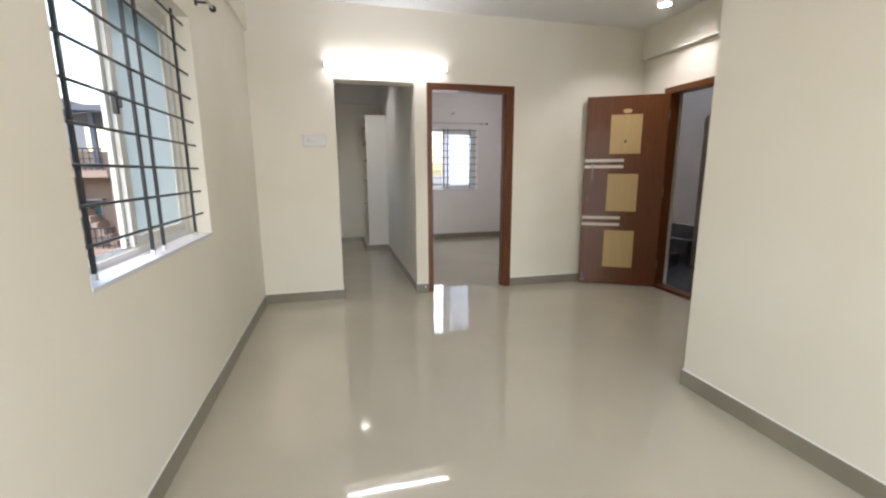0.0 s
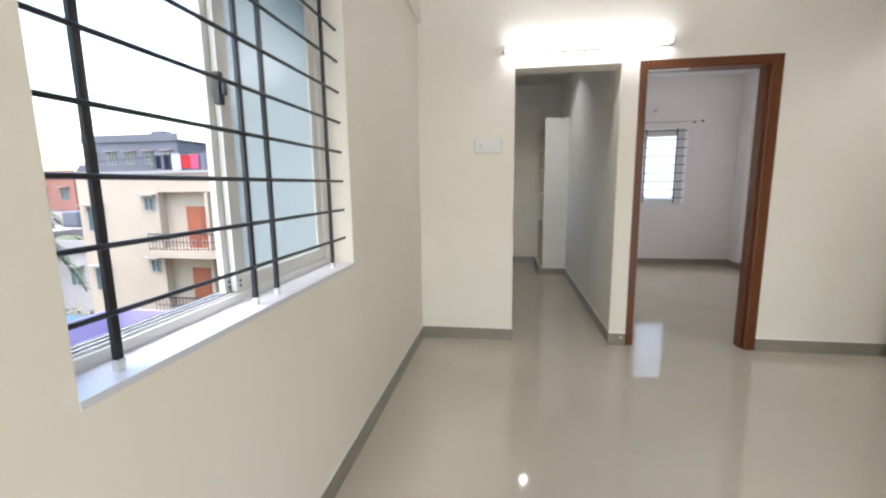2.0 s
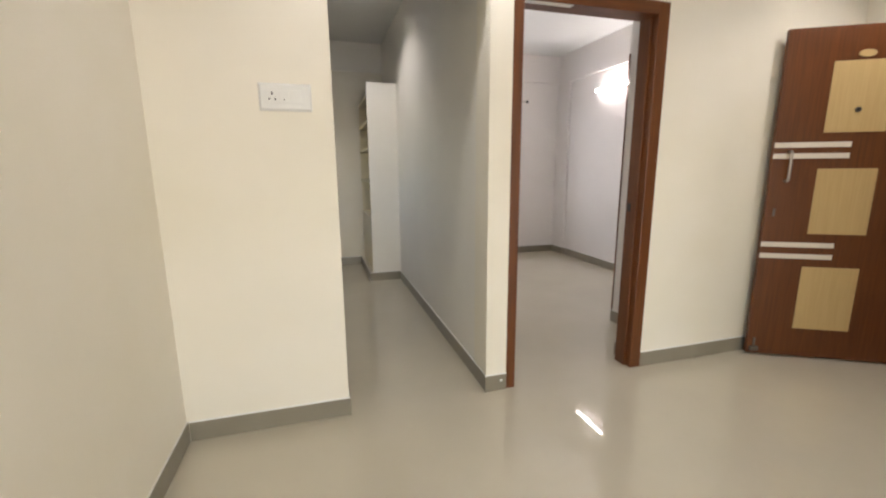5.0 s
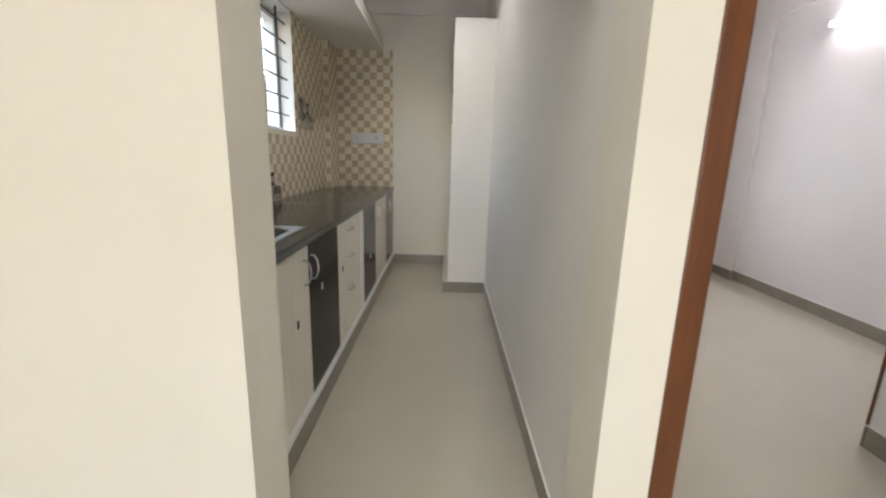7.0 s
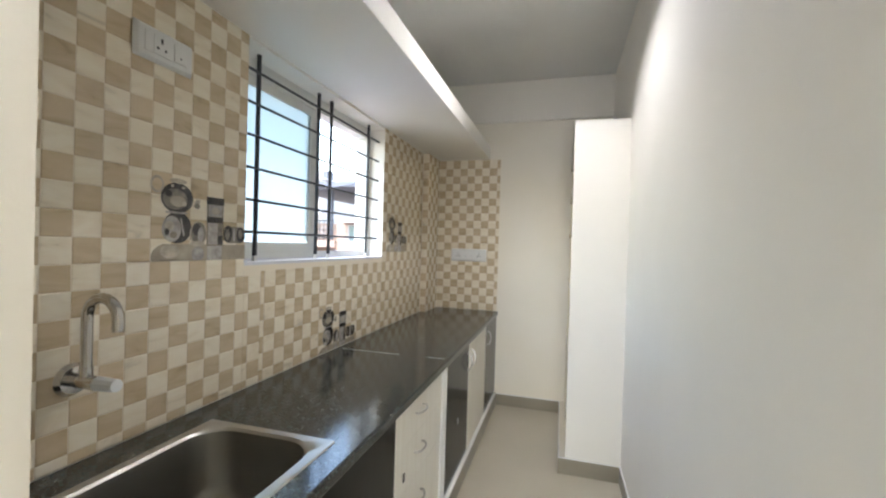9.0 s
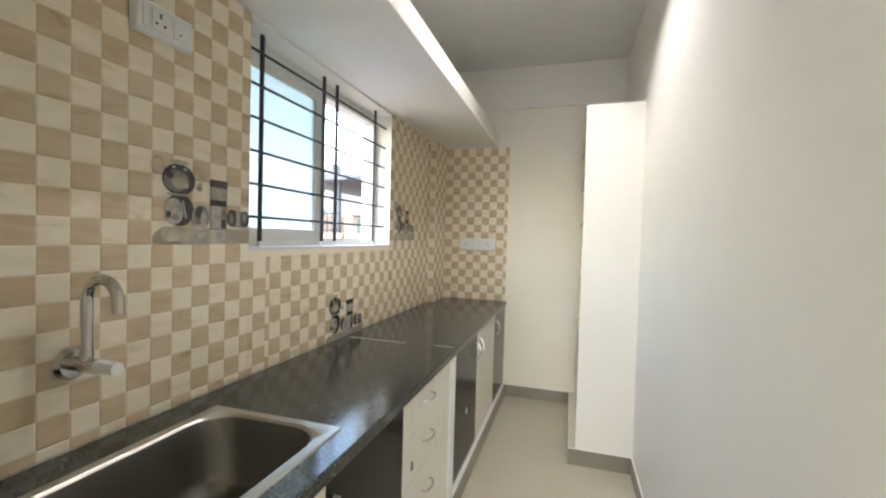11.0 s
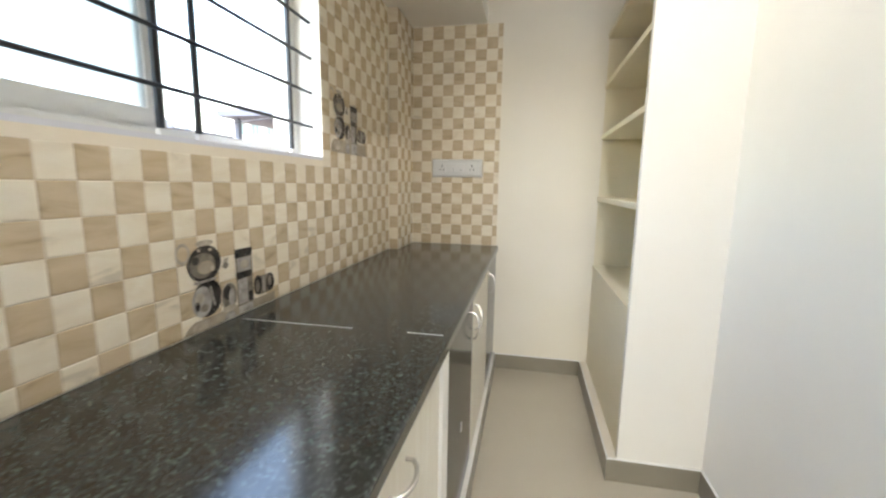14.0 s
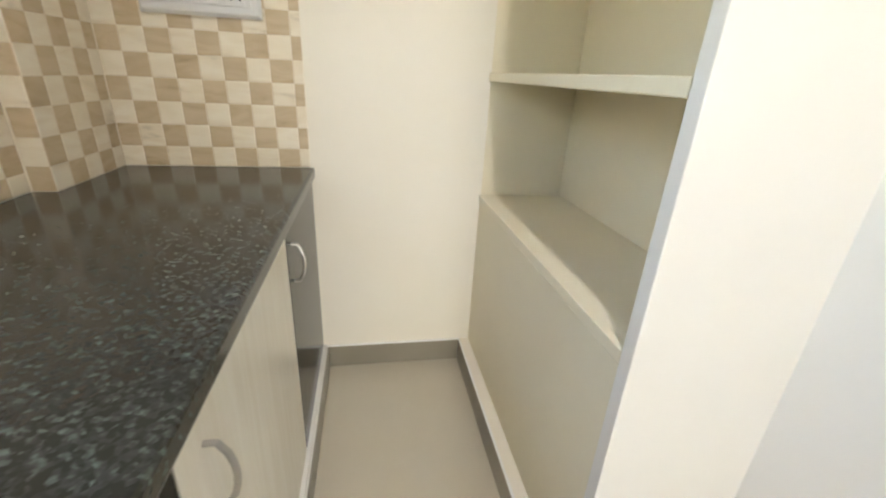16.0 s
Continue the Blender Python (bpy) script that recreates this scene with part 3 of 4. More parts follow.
# ---- curtain rod ----
def curtain_rod(m, length, label):
    c = tagged(new("curtain_rod"), label, "curtain rod")
    c.matrix_world = m
    bpy.context.view_layer.update()
    bm = bmesh.new()
    rod(bm, (0, -0.07, 0), (length, -0.07, 0), 0.008, 12)
    local("rod", bm, M_STEEL, c, smooth=True)
    for u in (0, length):
        bm = bmesh.new()
        ball(bm, (u, -0.07, 0), 0.02, 1.0, 12, 8)
        local("finial", bm, M_DARK, c, "dark finial", True)
    for u in (0.09, length - 0.09):
        bm = bmesh.new()
        rod(bm, (u, -0.07, 0), (u, 0, 0), 0.007, 8)
        rod(bm, (u, -0.008, 0), (u, 0, 0), 0.02, 14)
        local("bracket", bm, M_DARK, c)
    return c


curtain_rod(pose(1.32, BE, 2.185), 1.58, "steel curtain rod with dark finials over the bedroom window")
curtain_rod(M_WEST(1.15, 2.25), 1.72, "steel curtain rod with dark finials over the living room window")
holder = tagged(new("lamp_holder"), "unlit white batten holder on the bedroom wall", "lamp holder")
holder.matrix_world = pose(2.21, BE - 0.03, 2.345)
bpy.context.view_layer.update()
bm = bmesh.new()
rod(bm, (0, -0.03, 0), (0, 0, 0), 0.03, 20)
local("base", bm, M_PLASTIC, holder, smooth=True)
bm = bmesh.new()
rod(bm, (0, -0.05, 0.0), (0.03, -0.085, 0.015), 0.016, 14)
rod(bm, (0, -0.03, 0), (0, -0.055, 0), 0.014, 12)
local("socket", bm, M_STEEL, holder, "grey socket", True)

# ---- kitchen: loft, worktop, cabinets ----
structure("loft_slab", [(KL, YB, 2.158, -0.144, KE, 2.265)], M_WHITE, "white painted concrete loft slab over the worktop", "loft", 0.003)
CT, CF, CB = 0.822, -0.035, -0.655
SX0, SX1, SY0, SY1 = -0.545, -0.111, 4.580, 5.196      # sink rim
top = thing("worktop", "polished black granite worktop with green flecks", "worktop", (-0.35, 6.0, 0.78))
for d in ((CB, YB, CF - 0.018, SY0 + 0.02), (CB, SY0 + 0.02, SX0 + 0.02, SY1 - 0.02), (SX1 - 0.02, SY0 + 0.02, CF - 0.018, SY1 - 0.02), (CB, SY1 - 0.02, CF - 0.018, 7.792)):
    boxes("slab", [(d[0], d[1], 0.785, d[2], d[3], CT)], M_GRANITE, top)
bm = bmesh.new()
box(bm, CF - 0.018, YB, 0.785, CF, 7.792, CT)
bmesh.ops.bevel(bm, geom=[e for e in bm.edges if all(v.co.x > CF - 0.001 for v in e.verts) and abs(e.verts[0].co.y - e.verts[1].co.y) > 1], offset=0.008, segments=3, affect="EDGES", profile=0.5)
part("nosing", bm, M_GRANITE, top, "rounded granite edge")
boxes("joint", [(-0.625, 6.132, CT, -0.30, 6.135, CT + 0.0006), (-0.15, 6.137, CT, -0.055, 6.141, CT + 0.0006)], M_CAP, top, "white filled joint")


def rounded_loop(bm, x0, y0, x1, y1, z, r, n=6):
    vs = []
    for cx, cy, a0 in ((x1 - r, y1 - r, 0), (x0 + r, y1 - r, 90), (x0 + r, y0 + r, 180), (x1 - r, y0 + r, 270)):
        for k in range(n + 1):
            a = radians(a0 + 90 * k / n)
            vs.append(bm.verts.new((cx + r * math.cos(a), cy + r * math.sin(a), z)))
    return vs


sink = thing("kitchen_sink", "stainless steel kitchen sink set in the black worktop", "sink", (-0.36, 4.9, CT))
SINK_LOOPS = ((0, CT + 0.0008, 0.006), (0.003, CT + 0.005, 0.008), (0.012, CT + 0.0045, 0.03), (0.028, CT + 0.0055, 0.095), (0.034, CT - 0.002, 0.098), (0.040, CT - 0.03, 0.098), (0.052, CT - 0.15, 0.098), (0.07, CT - 0.178, 0.09), (0.105, CT - 0.187, 0.07))


def sink_shell(loops, closed):
    bm = bmesh.new()
    rings = [rounded_loop(bm, SX0 + off, SY0 + off, SX1 - off, SY1 - off, z, r) for off, z, r in loops]
    for a, b in zip(rings, rings[1:]):
        for k in range(len(a)):
            bm.faces.new((a[k], a[(k + 1) % len(a)], b[(k + 1) % len(a)], b[k]))
    if closed:
        bm.faces.new(rings[-1])
    return bm


part("rim", sink_shell(SINK_LOOPS[:5], False), M_SINK_LIT, sink, "steel rim, its gleam put into a lighter colour", True)
part("bowl", sink_shell(SINK_LOOPS[4:], True), M_SINK_SHADED, sink, smooth=True)
bm = bmesh.new()
rod(bm, (-0.328, 4.888, CT - 0.1865), (-0.328, 4.888, CT - 0.182), 0.045, 24)
drain = part("drain", bm, M_CHROME, sink, "chrome drain", True)
bm = bmesh.new()
rod(bm, (-0.328, 4.888, CT - 0.182), (-0.328, 4.888, CT - 0.1812), 0.022, 16)
part("drain_hole", bm, M_DARK, drain)

tap = thing("wall_tap", "chrome swan-neck wall tap with a milky handle on checked tiles", "tap", (-0.65, 4.87, 1.035))
TY, TZ = 4.872, 1.035
bm = bmesh.new()
rod(bm, (-0.652, TY, TZ), (-0.640, TY, TZ), 0.041, 28, 0.033)
part("flange", bm, M_CHROME, tap, smooth=True)
bm = bmesh.new()
rod(bm, (-0.642, TY, TZ), (-0.565, TY, TZ), 0.017, 20)
rod(bm, (-0.605, TY, TZ), (-0.605, TY, TZ + 0.035), 0.014, 16)
part("valve_body", bm, M_CHROME, tap, smooth=True)
bm = bmesh.new()
pts = [(-0.605, TY, TZ + 0.03), (-0.605, TY, 1.19)]
pts += [(-0.555 - 0.05 * math.cos(radians(a)), TY, 1.19 + 0.05 * math.sin(radians(a))) for a in range(15, 181, 15)]
pts += [(-0.505, TY, 1.165)]
pipe(bm, pts, 0.0125, 14)
part("spout", bm, M_CHROME, tap, smooth=True)
bm = bmesh.new()
rod(bm, (-0.565, TY, TZ), (-0.505, TY, TZ + 0.002), 0.0175, 10, 0.015)
part("tap_handle", bm, M_CLEARPL, tap, "milky plastic handle")

XF = -0.066                     # carcass front; doors stand proud of it


def pull(name, a, b, parent):
    """A bowed wire pull from a to b, standing out along x."""
    a, b = Vector(a), Vector(b)
    bm = bmesh.new()
    pts = [a, a + Vector((0.014, 0, 0))]
    for k in range(1, 6):
        f = k / 6
        pts.append(a.lerp(b, f) + Vector((0.018 + 0.012 * math.sin(math.pi * f), 0, 0)))
    pts += [b + Vector((0.014, 0, 0)), b]
    pipe(bm, pts, 0.0045, 8)
    return part(name, bm, M_STEEL, parent, "bowed steel handle", True)


def cabinet(y0, y1, front, label, handle=None, lock=None, fronts=None):
    """A base unit from y0 to y1 with one door, or with drawers."""
    c = thing("base_cabinet", label, "cabinet", (-0.35, (y0 + y1) / 2, 0.1), "cabinets under the worktop")
    hi = 0.60 if y0 < 5.3 else 0.783
    boxes("carcass", [(CB + 0.01, y0 + 0.001, 0.10, XF, y0 + 0.016, hi), (CB + 0.01, y1 - 0.016, 0.10, XF, y1 - 0.001, hi), (CB + 0.01, y0 + 0.016, 0.10, XF, y1 - 0.016, 0.115)], M_CREAMLAM, c)
    for z0, z1, hz in fronts or ((0.116, 0.781, None),):
        d = boxes("drawer_front" if fronts else "cabinet_door", [(XF + 0.0015, y0 + 0.002, z0, -0.046, y1 - 0.002, z1)], front, c, bevel=0.0012)
        if hz:
            pull("drawer_handle", (-0.046, (y0 + y1) / 2 - 0.085, hz), (-0.046, (y0 + y1) / 2 + 0.005, hz + 0.004), d)
        elif handle:
            pull("door_handle", (-0.046, handle, 0.632), (-0.046, handle, 0.732), d)
    if lock:
        boxes("lock", [(-0.0475, lock[0] - 0.008, lock[1] - 0.016, -0.042, lock[0] + 0.008, lock[1] + 0.016)], M_STEEL if front is M_BLACKLAM else M_DULL, c, "small steel lock plate", 0.002)
    boxes("base_rail", [(XF, y0 + 0.001, 0.1, -0.0345, y1 - 0.001, 0.112)], M_CAP, c, "white base rail")
    return c


cabinet(YB + 0.003, 4.56, M_CREAM, "cream painted filler panel under the worktop")
cabinet(4.56, 5.017, M_CREAMLAM, "cream laminate base cabinet under the sink", 4.955, (4.865, 0.50))
cabinet(5.017, 5.487, M_BLACKLAM, "glossy black laminate base cabinet", 5.05, (5.19, 0.555))
cabinet(5.487, 6.06, M_CREAMLAM, "cream laminate base cabinet with three drawers", None, (5.575, 0.53), ((0.116, 0.4695, 0.372), (0.470, 0.6395, 0.572), (0.640, 0.781, 0.726)))
post = tagged(boxes("cabinet_side_board", [(CB + 0.01, 6.062, 0.1, -0.038, 6.138, 0.783)], M_CAP, bevel=0.0015), "white upright board between base cabinets", "side board")
cabinet(6.14, 6.672, M_BLACKLAM, "glossy black laminate base cabinet", 6.632, (6.42, 0.40))
cabinet(6.672, 7.278, M_CREAMLAM, "cream laminate base cabinet near the corner", 6.735)
cabinet(7.278, 7.79, M_BLACKLAM, "glossy black laminate base cabinet at the end wall", 7.335)
skirting("baseboard_cabinets", [(-0.034, YB, -0.034, 7.79, 1, 0)])

# ---- kitchen: shelf niche ----
rack = thing("shelf_unit", "cream painted built-in open shelves, all empty", "shelf unit", (0.7, 7.3, 0.0))
boxes("plinth", [(0.5125, 6.8205, 0.0, KR, KE - 0.001, 0.099)], M_CREAM, rack)
boxes("side_panel", [(0.545, 6.8205, 0.099, KR + 0.004, 6.85, 2.175)], M_WHITE, rack, bevel=0.002)
boxes("lower_panel", [(0.549, 6.851, 0.10, 0.569, KE - 0.001, 0.70)], M_NICHE_SHADE, rack)
for z in (0.73, 1.145, 1.505, 1.79, 2.06):
    boxes("shelf", [(0.545, 6.851, z - 0.026, KR - 0.001, KE - 0.001, z)], M_NICHE_SHADE, rack, bevel=0.002)
# Thin sheets added to carry the shade tone over the niche's back and end.
boxes("back_shade_sheet", [(KR - 0.006, 6.851, 0.731, KR - 0.0012, KE - 0.001, 2.03)], M_NICHE_SHADE, rack)
boxes("end_shade_sheet", [(0.552, KE - 0.005, 0.731, KR - 0.007, KE - 0.0012, 2.03)], M_NICHE_SHADE, rack)


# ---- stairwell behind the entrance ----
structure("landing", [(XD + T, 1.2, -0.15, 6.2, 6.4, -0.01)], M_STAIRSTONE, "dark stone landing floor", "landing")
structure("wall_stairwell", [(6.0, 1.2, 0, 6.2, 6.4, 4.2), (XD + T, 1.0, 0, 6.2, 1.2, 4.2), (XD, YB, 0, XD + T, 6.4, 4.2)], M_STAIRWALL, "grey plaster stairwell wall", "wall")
# The opening is added out of view so that sky lights the landing.
structure("wall_stairwell_north", [(XD + T, 6.4, 0, 6.2, 6.6, 1.1), (XD + T, 6.4, 2.3, 6.2, 6.6, 4.2), (XD + T, 6.4, 1.1, 4.2, 6.6, 2.3), (5.4, 6.4, 1.1, 6.2, 6.6, 2.3)], M_STAIRWALL, "grey plaster stairwell wall with an unseen opening added for light", "wall")
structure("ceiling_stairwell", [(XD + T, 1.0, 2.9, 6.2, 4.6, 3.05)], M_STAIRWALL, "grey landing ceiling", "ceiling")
flight = thing("stair_flight", "dark stone steps rising from the landing", "stairs", (4.6, 4.7, 0))
for k in range(3):
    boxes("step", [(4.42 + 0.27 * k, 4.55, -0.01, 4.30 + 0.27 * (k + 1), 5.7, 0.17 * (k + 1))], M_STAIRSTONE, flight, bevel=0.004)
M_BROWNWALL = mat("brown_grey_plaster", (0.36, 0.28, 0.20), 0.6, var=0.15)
bm = bmesh.new()
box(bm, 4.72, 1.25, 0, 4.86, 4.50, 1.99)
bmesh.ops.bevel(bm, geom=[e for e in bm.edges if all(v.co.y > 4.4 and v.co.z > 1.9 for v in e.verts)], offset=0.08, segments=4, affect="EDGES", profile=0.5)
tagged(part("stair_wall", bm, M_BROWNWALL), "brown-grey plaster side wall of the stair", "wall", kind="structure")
switch_plate(pose(4.72, 4.20, 1.22, 0, 0, -90), 0.12, 0.08, (), (0.04, 0.08), "white switch plate on the stair wall")


# ---- outside ----
M_GROUND = mat("dusty_earth", (0.15, 0.129, 0.102), 0.9, var=0.4, scale=2, bump=0.3, bscale=3)
M_YELLOW = mat("pale_yellow_render", (0.345, 0.285, 0.215), 0.8, var=0.1, scale=1.5, bscale=20)
M_TAN = mat("pinkish_tan_render", (0.272, 0.19, 0.143), 0.8, var=0.1, scale=1.5, bscale=20)
M_GREYB = mat("grey_render", (0.102, 0.105, 0.122), 0.85, var=0.2, scale=1.0, bscale=20)
M_PINK = mat("salmon_render", (0.258, 0.116, 0.085), 0.85, var=0.15, scale=1.0, bscale=20)
M_PALEB = mat("off_white_render", (0.272, 0.252, 0.238), 0.85, var=0.12, scale=1.0, bscale=20)
M_ORANGE = mat("orange_painted_door", (0.245, 0.068, 0.0272), 0.5, var=0.1)
M_GLASSY = mat("dark_window_glass", (0.068, 0.109, 0.109), 0.15, var=0.2)
M_PURPLE = mat("lilac_render", (0.258, 0.218, 0.34), 0.85, var=0.12, scale=1.0, bscale=20)
M_BLUE = mat("blue_sheet_roof", (0.0476, 0.116, 0.197), 0.5, var=0.2, scale=3)
M_ROOFRED = mat("red_tile_roof", (0.34, 0.109, 0.068), 0.8, var=0.25, scale=4)
M_TRUNK = mat("palm_bark", (0.17, 0.143, 0.116), 0.9, var=0.3, scale=8, bump=0.5, bscale=12)
M_FROND = mat("palm_leaf", (0.10, 0.115, 0.045), 0.5, var=0.4, scale=3)
G0 = -9.0
structure("ground", [(-1500, -1500, G0 - 0.5, 1500, 1500, G0)], M_GROUND, "dusty town ground far below", "ground")


def facade_window(parent, x, z, w, h, y, n=2):
    fr = boxes("window", [(x, y - 0.05, z, x + w, y + 0.12, z + 0.06), (x, y - 0.05, z + h - 0.06, x + w, y + 0.12, z + h), (x, y - 0.05, z + 0.06, x + 0.06, y + 0.12, z + h - 0.06),
                          (x + w - 0.06, y - 0.05, z + 0.06, x + w, y + 0.12, z + h - 0.06), (x + w / 2 - 0.03, y - 0.05, z + 0.06, x + w / 2 + 0.03, y + 0.12, z + h - 0.06)], M_PALEB, parent, "white framed window")
    boxes("pane", [(x + 0.06, y - 0.02, z + 0.06, x + w - 0.06, y + 0.05, z + h - 0.06)], M_GLASSY, fr, "dark green glass")
    boxes("sunshade", [(x - 0.2, y - 0.4, z + h + 0.08, x + w + 0.2, y - 0.001, z + h + 0.16)], M_PALEB, fr)


def railing(parent, x0, x1, y, z0, z1, n):
    r = boxes("balcony_rail", [(x0, y - 0.03, z1 - 0.06, x1, y + 0.03, z1), (x0, y - 0.02, z0 + 0.1, x1, y + 0.02, z0 + 0.14), (x0, y - 0.02, (z0 + z1) / 2, x1, y + 0.02, (z0 + z1) / 2 + 0.03)], M_IRON, parent, "dark iron railing")
    for k in range(n + 1):
        x = x0 + 0.03 + (x1 - x0 - 0.06) * k / n
        boxes("baluster", [(x - 0.015, y - 0.012, z0, x + 0.015, y + 0.012, z1 - 0.06)], M_IRON, r)
    for k in range(1, n, 3):
        x = x0 + (x1 - x0) * k / n
        bm = bmesh.new()
        pipe(bm, [(x + 0.16 * math.cos(radians(a)), y - 0.02, (z0 + z1) / 2 + 0.16 * math.sin(radians(a))) for a in range(0, 351, 30)], 0.015, 5)
        part("scroll", bm, M_PALEB, r)


house = thing("apartment_building", "pale yellow apartment block with balconies and orange doors", "building", (-18, 25, G0))
FY, X0, X1, BXA, BXB = 21.0, -23.8, -13.0, -18.75, -13.4
floors = (-8.85, -5.42, -1.99)
walls = [(X0, FY, G0, BXA, FY + 10, 2.1), (BXA, FY + 0.5, G0, BXB, FY + 10, 2.1), (BXB, FY, G0, X1, FY + 10, 2.1), (BXA, FY, 1.1, BXB, FY + 0.5, 2.1)]
for d in walls:
    boxes("wall", [d], M_YELLOW, house)
boxes("parapet", [(X0 - 0.1, FY - 0.1, 2.1, X1 + 0.1, FY + 0.1, 2.25)], M_PALEB, house)
for f in floors:
    boxes("balcony_slab", [(BXA - 0.1, FY - 1.0, f - 0.35, BXB + 0.1, FY + 0.499, f)], M_YELLOW, house)
    railing(house, BXA, BXB, FY - 0.9, f, f + 0.95, 26)
    boxes("pillar", [(-15.95, FY - 0.02, f, -15.75, FY + 0.2, f + 3.05)], M_YELLOW, house)
    for x in (-17.45, -15.45):
        d = boxes("door", [(x, FY + 0.42, f, x + 1.1, FY + 0.499, f + 2.3)], M_ORANGE, house, "orange door")
        boxes("door_panel", [(x + 0.15, FY + 0.40, f + 0.3, x + 0.95, FY + 0.42, f + 2.0)], M_ORANGE, d)
    facade_window(house, -23.3, f + 0.95, 0.95, 1.35, FY)
    facade_window(house, -19.6, f + 2.1, 0.6, 0.72, FY)
lines = thing("clothes_line", "clothes line with coloured washing on the flat roof", "clothes line", (-19, 23, 2.1))
for x in (-20.6, -16.2):
    bm = bmesh.new()
    rod(bm, (x, 23, 2.1), (x, 23, 3.5), 0.03, 8)
    part("post", bm, M_IRON, lines)
bm = bmesh.new()
pipe(bm, [(-20.6, 23, 3.35), (-18.4, 23, 3.2), (-16.2, 23, 3.35)], 0.012, 5)
part("line", bm, M_PALEB, lines)
CLOTH = [mat("washing_" + n, c, 0.9) for n, c in (("navy", (0.02, 0.02, 0.05)), ("pink", (0.55, 0.12, 0.22)), ("red", (0.5, 0.04, 0.05)), ("white", (0.7, 0.7, 0.7)), ("grey", (0.2, 0.2, 0.25)))]
for k, (x, c) in enumerate(((-20.3, 0), (-19.7, 0), (-19.1, 3), (-18.5, 2), (-17.95, 1), (-17.3, 4), (-16.8, 0))):
    bm = bmesh.new()
    bmesh.ops.create_grid(bm, x_segments=5, y_segments=5, size=0.5)
    for v in bm.verts:
        v.co = Vector((x + v.co.x * 0.5, 23.0 + 0.05 * math.sin(v.co.x * 9 + k), 2.85 + v.co.y * (0.75 + 0.1 * (k % 3))))
    bmesh.ops.solidify(bm, geom=bm.faces[:], thickness=0.01)
    part("garment", bm, CLOTH[c], lines)

block = thing("apartment_building", "pinkish tan apartment block with an outside stair", "building", (-8, 26, G0))
for d in ((-12.6, 22.6, G0, -3.0, 31, 2.3), (-12.6, 21.4, G0, -12.3, 22.6, 1.5), (-9.6, 21.4, G0, -3.0, 22.6, 2.3)):
    boxes("wall", [d], M_TAN, block)
boxes("roof", [(-12.9, 21.0, 3.9, -2.6, 31.2, 4.15)], M_GREYB, block)
boxes("upper_wall", [(-9.5, 23.0, 2.3, -3.0, 31, 3.9)], M_PALEB, block)
for x in (-12.5, -10.2, -7.5, -5.2):
    boxes("roof_post", [(x, 21.6, 2.3 if x > -9.6 else 1.5, x + 0.18, 21.8, 3.9)], M_GREYB, block)
for f in (-8.85, -5.42, -1.99, 1.44):
    boxes("landing_slab", [(-12.6, 21.2, f - 0.3, -9.6, 22.6, f)], M_TAN, block)
    railing(block, -12.5, -9.7, 21.25, f, f + 0.95, 12)
for f in (-5.42, -1.99):
    for k in range(12):
        boxes("outside_step", [(-12.4 + 0.22 * k, 21.5, f + 0.285 * (11 - k), -12.4 + 0.22 * (k + 1), 22.5, f + 0.285 * (12 - k))], M_TAN, block)
    facade_window(block, -11.8, f + 0.8, 1.2, 1.2, 22.59)
for f in (-8.9, -5.4, -1.9, 1.2):
    for x in (-9.0, -6.6, -4.6):
        facade_window(block, x, f + 0.2 if f > 1 else f + 0.9, 1.1, 0.8 if f > 1 else 1.3, 21.4)
for x in (-8.8, -6.4, -4.4):
    facade_window(block, x, 2.55, 1.0, 0.9, 23.0)


def plain_building(label, x0, y0, x1, y1, z1, material, rows, cols, wz=1.3):
    b = thing("house", label, "house", ((x0 + x1) / 2, (y0 + y1) / 2, G0), "houses of the town")
    boxes("wall", [(x0, y0, G0, x1, y1, z1)], material, b)
    boxes("roof", [(x0 - 0.15, y0 - 0.15, z1, x1 + 0.15, y1 + 0.15, z1 + 0.18)], material, b)
    boxes("parapet", [(x0 - 0.1, y0 - 0.1, z1 + 0.18, x1 + 0.1, y0 + 0.1, z1 + 0.8)], material, b)
    for r in range(rows):
        for c in range(cols):
            facade_window(b, x0 + (x1 - x0) * (c + 0.5) / cols - 0.5, z1 - 2.4 - 3.2 * r, 1.0, wz, y0)
    boxes("water_tank", [((x0 + x1) / 2, y0 + 3, z1 + 0.18, (x0 + x1) / 2 + 1.6, y0 + 4.6, z1 + 1.6)], M_GREYB, b, bevel=0.2)
    return b


plain_building("grey concrete apartment block beyond the roofs", -47, 42, -35.2, 52, 6.4, M_GREYB, 3, 5)
plain_building("pale grey tower behind the grey block", -31.5, 46, -26, 54, 8.5, M_PALEB, 3, 3)
plain_building("salmon painted house among the roofs", -52, 40, -46.5, 50, 2.6, M_PINK, 2, 2)
plain_building("pale house with a flat roof", -58, 34, -52.5, 44, -0.5, M_PALEB, 2, 2)
plain_building("off-white house with a flat roof", -46, 36, -40, 44, -1.6, M_PALEB, 2, 3)
plain_building("salmon house with a terrace", -40, 30, -34, 38, -3.4, M_PINK, 1, 3)
plain_building("tan house with a terrace", -70, 40, -61, 52, 1.5, M_TAN, 2, 3)
plain_building("white apartment block facing the bedroom", -4, 48, 14, 58, 0.0, M_PALEB, 2, 5)
trnd0 = random.Random(21)
